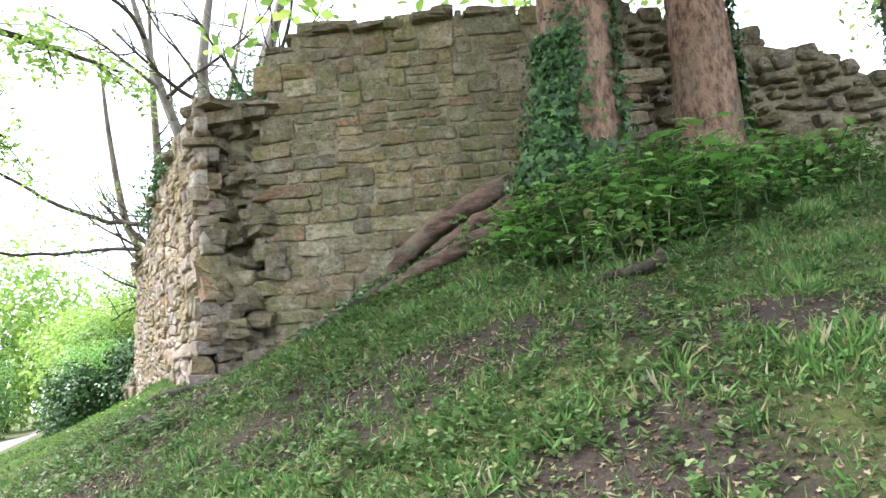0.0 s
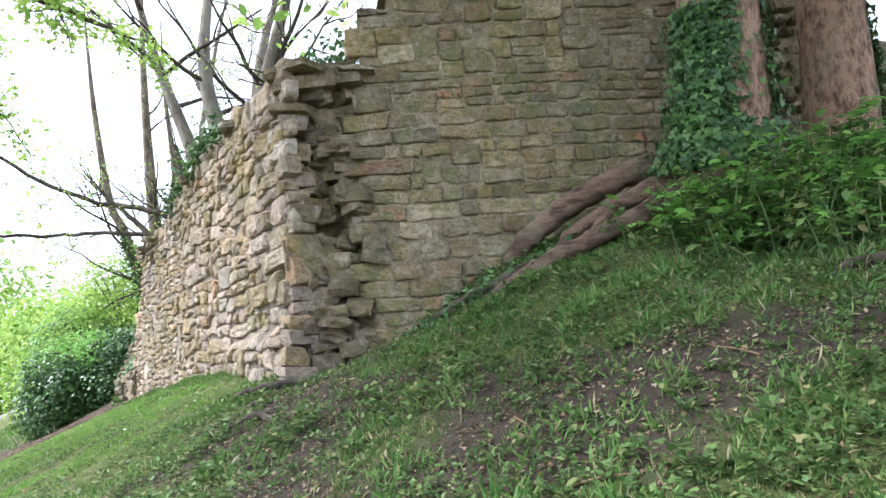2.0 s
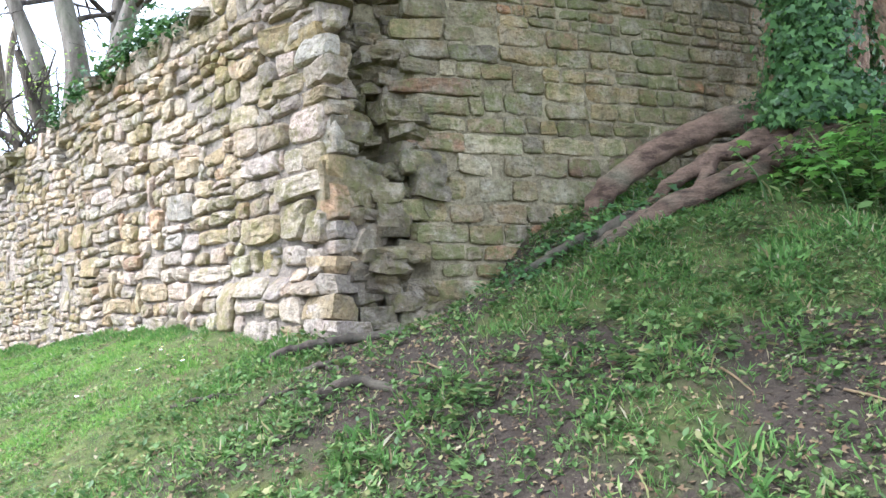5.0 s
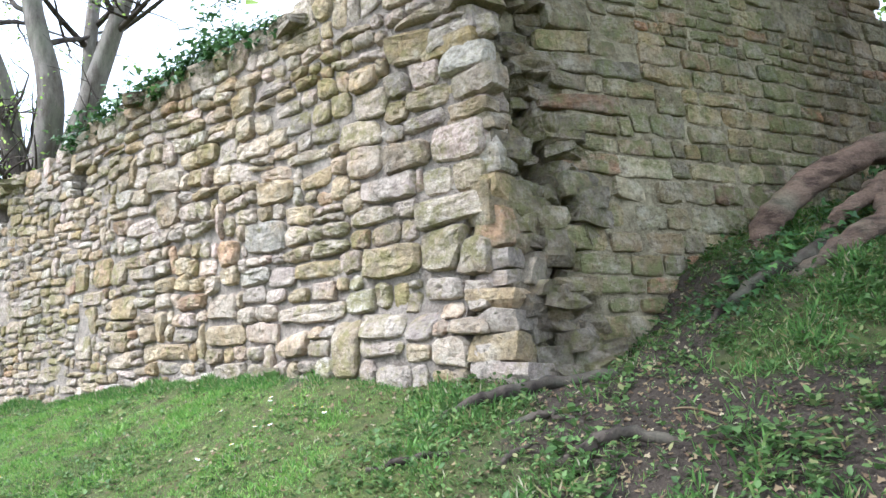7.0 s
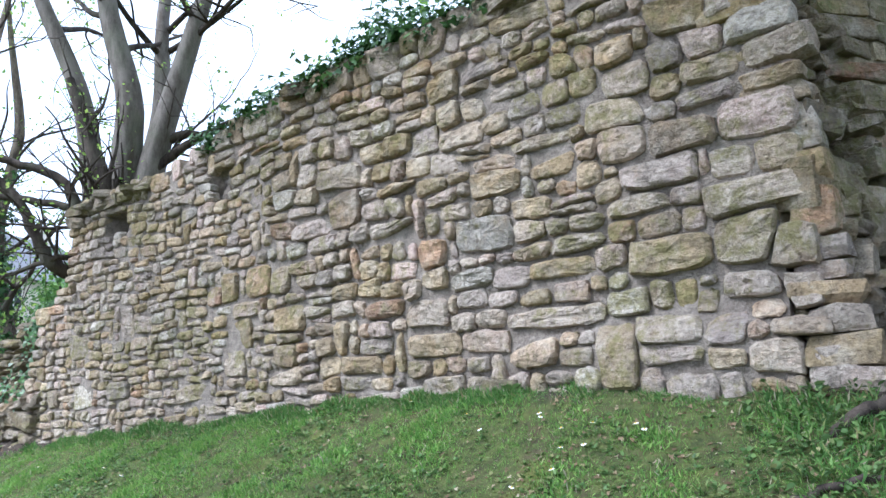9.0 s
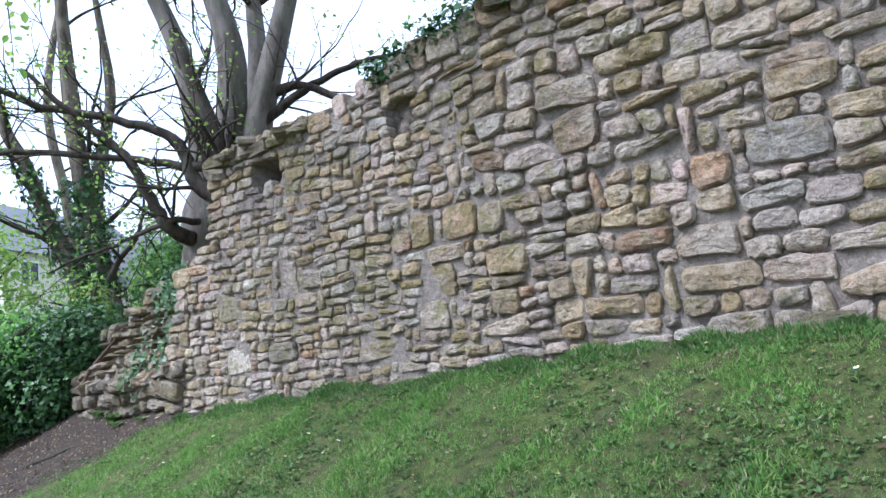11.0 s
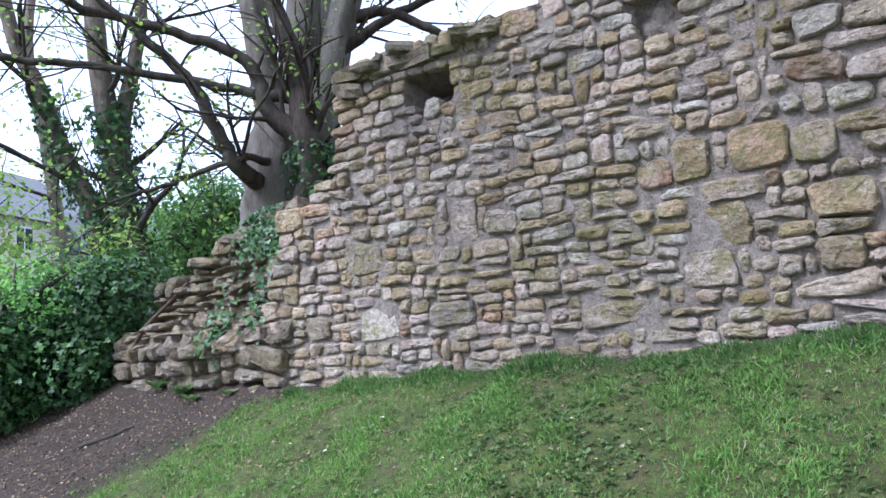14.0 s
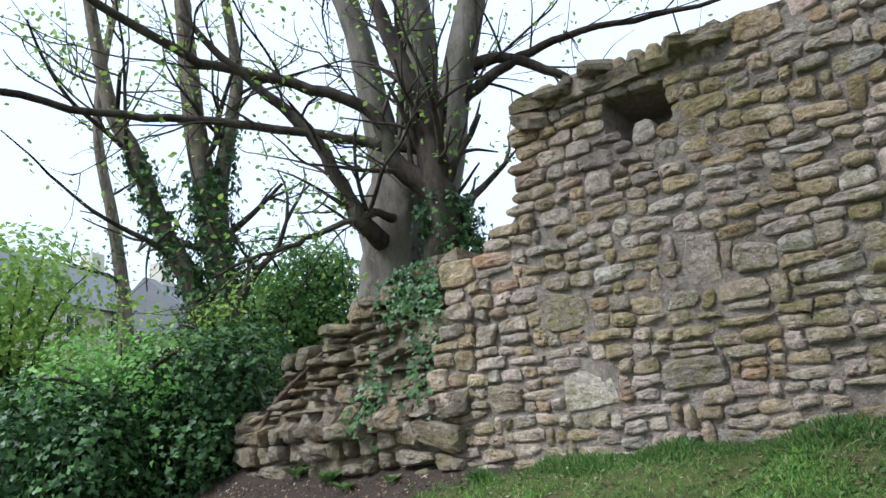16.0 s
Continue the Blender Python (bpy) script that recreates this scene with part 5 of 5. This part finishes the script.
def build_weeds():
    r = np.random.default_rng(93)

    def rosettes(name, label, n, per, chance, size, area, material, rise, shape=LEAF_OVAL):
        x, y = scatter(n, r, *area, chance)
        m = len(x) * per
        a = r.uniform(0, 6.3, m)
        S = np.repeat(size * r.uniform(0.5, 1.5, len(x)), per)
        X, Y = np.repeat(x, per) + np.cos(a) * S * 0.3, np.repeat(y, per) + np.sin(a) * S * 0.3
        at = np.stack([X, Y, land(X, Y) + S * r.uniform(0.05, rise, m)], -1)
        N = np.stack([-np.cos(a) * 0.5, -np.sin(a) * 0.5, np.ones(m)], -1) + r.normal(0, 0.3, (m, 3))
        D = np.stack([np.cos(a), np.sin(a), 0.35 + 0 * a], -1) * 3
        v, f = leaves(at, N, S * r.uniform(0.7, 1.2, m), shape, r, D)
        tagged(mesh_object(name, v, f, material), label, "weeds", kind="stuff")

    bank = lambda x, y: np.clip(1.0 - 0.7 * bare(x, y), 0.3, 1) * smooth_step(7.4, 5.8, y - 0.3 * x) * np.clip(0.6 + 0.5 * wavy(x, y, 0.7, 6), 0.1, 1)
    rosettes("clover", "small broad-leaved weeds among the grass", 46000, 5, bank, 0.026, (-1.4, 6.5, 0.2, 7.0), WEED, 1.3)
    clumps = lambda x, y: smooth_step(0.25, 0.8, wavy(x, y, 0.55, 11)) * smooth_step(6.6, 5.4, y - 0.2 * x) * 0.9
    rosettes("nettle_clump", "ankle-high leafy weed clumps on the bank", 7000, 10, clumps, 0.031, (-1.0, 6.2, 0.6, 6.2), WEED, 2.4, LEAF_IVY)
    rosettes("dandelion_leaves", "larger leafy weed rosettes on the bank", 1300, 7, bank, 0.042, (-1.2, 6.0, 0.6, 6.8), WEED, 0.35)
    lawnw = lambda x, y: np.clip(0.9 - 1.1 * bare(x, y), 0.0, 1) * smooth_step(5.6, 7.0, y) * np.clip(0.35 + 0.6 * wavy(x, y, 0.9, 8), 0.05, 1)
    rosettes("lawn_weeds", "clover and daisy leaves in the lawn", 30000, 5, lawnw, 0.022, (-2.6, 0.95, 5.6, 15.5), WEED, 0.4)
    lit = lambda x, y: 0.25 + 0.75 * bare(x, y)
    x, y = scatter(48000, r, -2.4, 5.5, 0.4, 8.0, lit)
    x2, y2 = scatter(15000, r, -2.8, 1.0, 13.0, 18.0, lit)
    x3, y3 = scatter(5000, r, -2.5, 0.95, 7.0, 14.0, lambda x, y: 0.6 + 0 * x)
    x, y = np.concatenate([x, x2, x3]), np.concatenate([y, y2, y3])
    n = len(x)
    v, f = leaves(np.stack([x, y, land(x, y) + 0.008], -1), ground_normal(x, y) + r.normal(0, 0.4, (n, 3)), 0.014 * r.uniform(0.3, 2.0, n), LEAF_IVY, r)
    tagged(mesh_object("leaf_litter", v, f, LITTER), "scattered dead leaves and bark flakes on the soil", "litter", kind="stuff")


build_weeds()


def build_crumbs():
    """Clods and grit on the bare earth."""
    r = np.random.default_rng(97)
    x, y = scatter(26000, r, -1.6, 4.5, 0.5, 7.2, lambda x, y: smooth_step(0.3, 0.7, bare(x, y)))
    x2, y2 = scatter(9000, r, -2.8, 0.9, 13.5, 18.0, lambda x, y: smooth_step(0.3, 0.7, bare(x, y)))
    x, y = np.concatenate([x, x2]), np.concatenate([y, y2])
    n = len(x)
    T = np.array([(1, 0, 0), (0, 1, 0), (-1, 0, 0), (0, -1, 0), (0.2, 0.1, 0.8), (0, 0, -0.6)], float)
    F = np.array([(0, 1, 4), (1, 2, 4), (2, 3, 4), (3, 0, 4), (1, 0, 5), (2, 1, 5), (3, 2, 5), (0, 3, 5)])
    size = 0.004 + 0.011 * r.random(n) ** 3
    V = np.stack([x, y, land(x, y)], -1)[:, None] + (T[None] * r.uniform(0.5, 1.4, (n, 6, 3))) * size[:, None, None]
    tagged(mesh_object("soil_crumbs", V.reshape(-1, 3), (F[None] + (np.arange(n) * 6)[:, None, None]).reshape(-1, 3), CRUMB), "dark crumbs of earth and grit", "soil", kind="stuff")


CRUMB = plain("crumbled_earth", (0.05, 0.037, 0.028), 0.97, 0.5, 9.0)
build_crumbs()


def build_thicket():
    """Knee-high growth round the great tree's foot."""
    r = np.random.default_rng(95)
    n = 620
    x, y = r.normal(3.75, 0.55, n), r.normal(3.85, 0.3, n)
    x2, y2 = r.normal(4.9, 0.6, n // 2), r.normal(3.85, 0.25, n // 2)
    x3, y3 = r.normal(3.0, 0.2, n // 6), r.normal(4.25, 0.15, n // 6)
    x, y = np.concatenate([x, x2, x3]), np.concatenate([y, y2, y3])
    k = open_ground(x, y) & (np.hypot(x - 3.64, y - 4.56) > 0.4) & (x > 2.5) & (y > 3.2) & (x < 5.9)
    x, y = x[k], y[k]
    z = land(x, y)
    stems, at, nor = [], [], []
    for a, b, c in zip(x, y, z):
        h = (r.uniform(0.08, 0.28) if r.random() < 0.6 else r.uniform(0.25, 0.66)) * (0.6 + 0.5 * math.exp(-((a - 3.4) / 0.8) ** 2 - ((b - 3.75) / 0.4) ** 2))
        lean = r.normal(0, 0.1, 2)
        top = np.array([a + lean[0], b + lean[1], c + h])
        stems.append(tube([(a, b, c - 0.02), (a + lean[0] * 0.3, b + lean[1] * 0.3, c + h * 0.5), top], [0.006, 0.005, 0.003], r, 4))
        for j in range(int(7 + 22 * h)):
            s = r.uniform(0.35, 1.05)
            an = r.uniform(0, 6.3)
            q = np.array([math.cos(an), math.sin(an), 0])
            at.append(np.array([a, b, c]) * (1 - s) + top * s + q * r.uniform(0.01, 0.13))
            nor.append(q * 0.3 + (0, 0, 1))
    at, nor = np.array(at), np.array(nor)
    v, f = leaves(at, nor + r.normal(0, 0.35, at.shape), 0.062 * r.uniform(0.5, 1.4, len(at)), LEAF_OVAL, r)
    base = tagged(empty("undergrowth", (3.6, 3.6, 2.2)), "dense knee-high green undergrowth round the tree foot", "undergrowth")
    mesh_object("foliage", v, f, WEED, base)
    bright = at[r.random(len(at)) < 0.33] + (0, 0, 0.05)
    v, f = leaves(bright, np.array([0, 0, 1.0]) + r.normal(0, 0.28, bright.shape), 0.075 * r.uniform(0.5, 1.3, len(bright)), LEAF_MAPLE, r)
    mesh_object("foliage", v, f, MAPLE, base, "bright young maple leaves")
    v, f = join(stems)
    tagged(mesh_object("stem", v, f, WEED, base), kind="stuff")


build_thicket()


def maple_sapling(at, height, lean, n, size, seed):
    r = np.random.default_rng(seed)
    x, y = at
    z = float(land(x, y))
    base = tagged(empty("maple_sapling", (x, y, z)), "young maple sapling with large bright green leaves", "sapling", "maple saplings")
    top = (x + lean[0], y + lean[1], z + height)
    v, f = tube([(x, y, z - 0.03), (x + lean[0] * 0.35, y + lean[1] * 0.35, z + height * 0.5), top], [0.007, 0.005, 0.003], r, 7)
    mesh_object("stem", v, f, WEED, base, smooth=True)
    for j in range(n):
        s = 0.45 + 0.55 * j / max(1, n - 1)
        p = np.array((x, y, z)) * (1 - s) + np.array(top) * s
        a = j * 2.4 + r.uniform(-0.4, 0.4)
        d = np.array([math.cos(a), math.sin(a), 0.15])
        q = p + d * size * r.uniform(0.7, 1.3)
        v1, f1 = tube([p, (p + q) / 2 + (0, 0, 0.02), q], [0.003, 0.0025, 0.002], r, 4)
        mesh_object("leaf_stalk", v1, f1, MAPLE, base)
        v2, f2 = leaves(q[None], np.array([[d[0] * 0.25, d[1] * 0.25, 1.0]]) + r.normal(0, 0.12, (1, 3)), np.array([size * r.uniform(0.8, 1.25)]), LEAF_MAPLE, r, d * 4)
        mesh_object("leaf", v2, f2, MAPLE, base)


maple_sapling((3.50, 3.50), 0.76, (0.15, -0.15), 11, 0.15, 101)
maple_sapling((3.10, 4.20), 0.36, (-0.25, -0.1), 8, 0.12, 102)
maple_sapling((3.35, 3.80), 0.60, (-0.1, -0.1), 7, 0.12, 103)
maple_sapling((4.05, 3.55), 0.68, (0.2, 0.0), 7, 0.14, 104)
maple_sapling((3.80, 3.85), 0.72, (0.0, -0.2), 9, 0.13, 106)
maple_sapling((3.30, 3.55), 0.52, (-0.1, -0.1), 8, 0.12, 107)
maple_sapling((4.35, 3.90), 0.64, (0.15, -0.1), 8, 0.12, 108)
maple_sapling((3.75, 3.30), 0.48, (0.1, -0.1), 7, 0.11, 109)
maple_sapling((4.95, 3.85), 0.48, (0.1, -0.1), 7, 0.11, 110)
maple_sapling((2.85, 4.30), 0.28, (-0.2, -0.1), 6, 0.10, 105)


def surface_root(points, radii, seed, label="dark exposed tree root lying on the soil"):
    r = np.random.default_rng(seed)
    p = [(x, y, float(land(x, y)) + dz) for x, y, dz in points]
    v, f = tube(p, radii, r, 9, 0.08, 0.006)
    tagged(mesh_object("surface_root", v, f, BARK_DARK, smooth=True), label, "root", "roots on the bank")


surface_root([(0.40, 6.62, -0.03), (0.56, 6.53, 0.02), (0.74, 6.36, 0.025), (0.88, 6.2, 0.02), (1.02, 6.0, 0.0), (1.2, 5.9, -0.04)], [0.02, 0.035, 0.032, 0.03, 0.03, 0.02], 111)
surface_root([(0.45, 6.3, -0.03), (0.52, 6.2, 0.015), (0.55, 6.08, 0.015), (0.52, 5.9, -0.02)], [0.012, 0.02, 0.02, 0.012], 112)
surface_root([(-0.02, 6.7, -0.02), (0.06, 6.6, 0.012), (0.16, 6.43, 0.01), (0.28, 6.3, -0.02)], [0.01, 0.016, 0.015, 0.008], 113)
surface_root([(0.2, 5.95, -0.04), (0.31, 5.87, 0.01), (0.41, 5.78, 0.02), (0.46, 5.62, 0.01), (0.5, 5.45, -0.04)], [0.02, 0.03, 0.032, 0.028, 0.015], 114, "mossy hump of exposed root on the soil")
surface_root([(0.12, 6.16, -0.02), (0.22, 6.11, 0.012), (0.35, 6.06, -0.01)], [0.012, 0.018, 0.012], 115)
surface_root([(2.45, 3.25, -0.03), (2.58, 3.2, 0.02), (2.68, 3.07, 0.04), (2.8, 3.0, 0.06), (2.81, 2.98, 0.11)], [0.015, 0.028, 0.032, 0.034, 0.022], 116, "short broken root stub standing in the grass")
surface_root([(1.5, 5.75, -0.03), (1.7, 5.6, 0.04), (1.95, 5.48, 0.03), (2.1, 5.3, 0.05), (2.35, 5.22, 0.03)], [0.015, 0.03, 0.04, 0.045, 0.04], 117, "thick dark root with ivy along the wall foot")
surface_root([(0.5, 15.6, -0.02), (0.2, 15.8, 0.01), (-0.2, 16.3, -0.02)], [0.012, 0.02, 0.01], 118)


def build_root_ivy():
    r = np.random.default_rng(121)
    n = 900
    s = r.uniform(0, 1, n)
    at = np.stack([1.55 + 1.3 * s + r.normal(0, 0.12, n), 5.75 - 0.75 * s + r.normal(0, 0.12, n), np.zeros(n)], -1)
    at[:, 2] = land(at[:, 0], at[:, 1]) + np.abs(r.normal(0.03, 0.05, n))
    v, f = leaves(at, np.array([-0.2, -0.3, 1]) + r.normal(0, 0.4, (n, 3)), 0.045 * r.uniform(0.5, 1.3, n), LEAF_IVY, r)
    tagged(mesh_object("ground_ivy", v, f, IVY), "low dark ivy creeping along the root", "ivy")


build_root_ivy()


# ---- distance ----
shrub("lane_hedge", "tall leafy hedge along the far lane", (1.7, 30, 2.6), (2.2, 5.5, 2.4), 10500, 0.15, SPRING, 131, 30)
shrub("lane_hedge", "bright young hedge along the lane", (0.9, 40, 3.4), (2.6, 5, 3.0), 8500, 0.22, SPRING, 132, 26)
shrub("lane_hedge", "dark evergreen hedge beyond the lane", (-5.6, 57, 2.8), (2.6, 3, 3.2), 8500, 0.2, HEDGE, 133, 24)
shrub("far_wood", "distant pale green spring woodland", (-6, 75, 8), (14, 8, 9), 11500, 0.5, SPRING, 134, 40, category="trees")
shrub("far_wood", "distant pale green spring woodland", (8, 62, 5), (8, 6, 5.5), 8500, 0.4, SPRING, 135, 30, category="trees")
shrub("garden_shrub", "loose grey-green shrub in the gardens below", (0.9, 25.5, 2.7), (1.6, 1.7, 2.1), 11000, 0.1, HEDGE, 136, 20)
shrub("garden_shrub", "bright green shrub behind the ivy bank", (2.3, 25, 3.6), (2.6, 2.0, 2.3), 8500, 0.12, SPRING, 137, 18)
shrub("garden_shrub", "leafy green shrub behind the wall", (5.5, 21.5, 3.6), (1.5, 1.4, 1.5), 7000, 0.11, HEDGE, 138, 18)

SLATE, RENDER_WALL, GLASS, WHITE = plain("grey_roof_slate", (0.19, 0.19, 0.2), 0.7, 0.2, 2.0), plain("cream_render", (0.62, 0.57, 0.47), 0.85, 0.12), plain("dark_window_glass", (0.05, 0.055, 0.06), 0.15, 0.1), plain("white_paint", (0.75, 0.75, 0.73), 0.6, 0.08)


def box(lo, hi):
    (a, b, c), (d, e, f) = lo, hi
    return [(a, b, c), (d, b, c), (d, e, c), (a, e, c), (a, b, f), (d, b, f), (d, e, f), (a, e, f)], [(0, 3, 2, 1), (4, 5, 6, 7), (0, 1, 5, 4), (1, 2, 6, 5), (2, 3, 7, 6), (3, 0, 4, 7)]


def build_house(at, turn, w, d, eave, ridge, label):
    m = pose(*at, 0, 0, turn)
    base = tagged(empty("house", at), label, "house", "houses beyond the trees")

    def put(name, vf, material, parent):
        return mesh_object(name, [m @ Vector(p) for p in vf[0]], vf[1], material, parent)

    put("wall", box((-w / 2, -d / 2, -4), (w / 2, d / 2, eave)), RENDER_WALL, base)
    o = 0.4
    roof = put("roof", ([(-w / 2 - o, -d / 2 - o, eave - 0.1), (w / 2 + o, -d / 2 - o, eave - 0.1), (w / 2 + o, d / 2 + o, eave - 0.1), (-w / 2 - o, d / 2 + o, eave - 0.1), (-w / 2 - o, 0, ridge), (w / 2 + o, 0, ridge)],
                        [(0, 1, 5, 4), (2, 3, 4, 5), (0, 4, 3), (1, 2, 5), (0, 3, 2, 1)]), SLATE, base)
    for x in (-w / 2 + 1.0, w / 2 - 1.0):
        put("chimney", box((x - 0.5, -0.4, ridge - 0.8), (x + 0.5, 0.4, ridge + 0.9)), RENDER_WALL, roof)
    k = int(w // 2.6)
    for i in range(k):
        x = -w / 2 + (i + 0.5) * w / k
        for z in (eave - 1.7, eave - 4.4):
            win = put("window", box((x - 0.55, -d / 2 - 0.05, z), (x + 0.55, -d / 2 + 0.1, z + 1.25)), WHITE, base)
            for s in (-0.27, 0.27):
                put("pane", box((x + s - 0.22, -d / 2 - 0.07, z + 0.1), (x + s + 0.22, -d / 2 - 0.02, z + 1.15)), GLASS, win)


build_house((14.0, 51.5, 4.0), 22, 11, 8, 5.2, 8.6, "cream rendered house with a grey slate roof")
build_house((22.0, 48.0, 3.5), 20, 9, 7, 4.2, 7.2, "cream house with slate roof and white windows")


# ---- daisies ----
DAISY_WHITE, DAISY_EYE = plain("daisy_petal", (0.8, 0.8, 0.78), 0.6, 0.05), plain("daisy_eye", (0.7, 0.5, 0.05), 0.6, 0.1)


def build_daisies():
    r = np.random.default_rng(141)
    base = tagged(empty("daisy", (0.42, 7.6, float(land(0.42, 7.6)))), "small white daisy in the lawn", "flower", "daisies in the lawn")
    z = base.location.z
    v, f = tube([(0.42, 7.6, z - 0.01), (0.42, 7.6, z + 0.05)], [0.0015, 0.0012], r, 4)
    mesh_object("stem", v, f, WEED, base)
    a = np.arange(12) / 12 * 6.283
    at = np.repeat(np.array([[0.42, 7.6, z + 0.05]]), 12, 0)
    D = np.stack([np.cos(a), np.sin(a), 0.1 + 0 * a], -1)
    v, f = leaves(at, np.repeat(np.array([[0, 0, 1.0]]), 12, 0), np.full(12, 0.014), LEAF_OVAL, r, D * 40)
    mesh_object("petals", v, f, DAISY_WHITE, base)
    v, f = tube([(0.42, 7.6, z + 0.05), (0.42, 7.6, z + 0.055)], [0.005, 0.003], r, 6)
    mesh_object("eye", v, f, DAISY_EYE, base)
    for i in range(34):
        x, y = r.uniform(-1.3, 0.85), r.uniform(6.8, 13.5)
        if i < 9:
            x, y = r.normal(0.45, 0.15), r.normal(7.7, 0.25)
        copy_thing(base, pose(x, y, float(land(x, y)), r.uniform(-20, 20), r.uniform(-20, 20), r.uniform(0, 360)))


build_daisies()


# ---- sticks, ferns and a few yellow flowers ----
def build_small_things():
    r = np.random.default_rng(151)
    for i in range(14):
        x, y = (r.uniform(0.2, 1.8), r.uniform(2.6, 6.0)) if i < 10 else (r.uniform(-1.2, 0.6), r.uniform(14.6, 16.5))
        a, k = r.uniform(0, 6.3), r.uniform(0.08, 0.28)
        p = [(x + math.cos(a) * k * t, y + math.sin(a) * k * t, float(land(x + math.cos(a) * k * t, y + math.sin(a) * k * t)) + 0.008 + 0.01 * (t == 0.5)) for t in (0, 0.5, 1.0)]
        v, f = tube(p, [0.006, 0.005, 0.003], r, 6)
        tagged(mesh_object("dead_stick", v, f, LITTER, smooth=True), "thin dead stick lying on bare earth", "stick", "sticks on the ground")
    for x, y, s, n in ((0.80, 15.55, 0.13, 14), (0.84, 15.95, 0.12, 12), (0.72, 15.3, 0.09, 10), (0.78, 14.9, 0.08, 9), (0.82, 9.1, 0.08, 10), (0.85, 8.3, 0.07, 9)):
        z = float(land(x, y))
        base = tagged(empty("wall_foot_plant", (x, y, z)), "leafy green plant at the wall foot", "plant", "plants at the wall foot")
        for j in range(n):
            a = j * 2.4
            d = np.array([math.cos(a), math.sin(a), 0.7 + 0.5 * r.random()])
            v, f = leaves(np.array([[x, y, z]]) + d * 0.015, np.array([[-d[0], -d[1], 1.2]]), np.array([s * r.uniform(0.7, 1.2)]), LEAF_OVAL, r, d * 6)
            mesh_object("leaf", v, f, WEED, base)
    for x, y in ((-1.0, 10.3), (0.1, 12.0), (0.5, 3.2)):
        z = float(land(x, y)) + 0.045
        base = tagged(empty("dandelion", (x, y, z - 0.045)), "single yellow dandelion flower in the grass", "flower", "dandelions")
        v, f = tube([(x, y, z - 0.05), (x, y, z)], [0.002, 0.002], r, 4)
        mesh_object("stem", v, f, WEED, base)
        a = np.arange(16) / 16 * 6.283
        v, f = leaves(np.repeat(np.array([[x, y, z]]), 16, 0), np.repeat(np.array([[0, 0, 1.0]]), 16, 0), np.full(16, 0.016), LEAF_OVAL, r, np.stack([np.cos(a), np.sin(a), 0.2 + 0 * a], -1) * 30)
        mesh_object("petals", v, f, DAISY_EYE, base)


build_small_things()
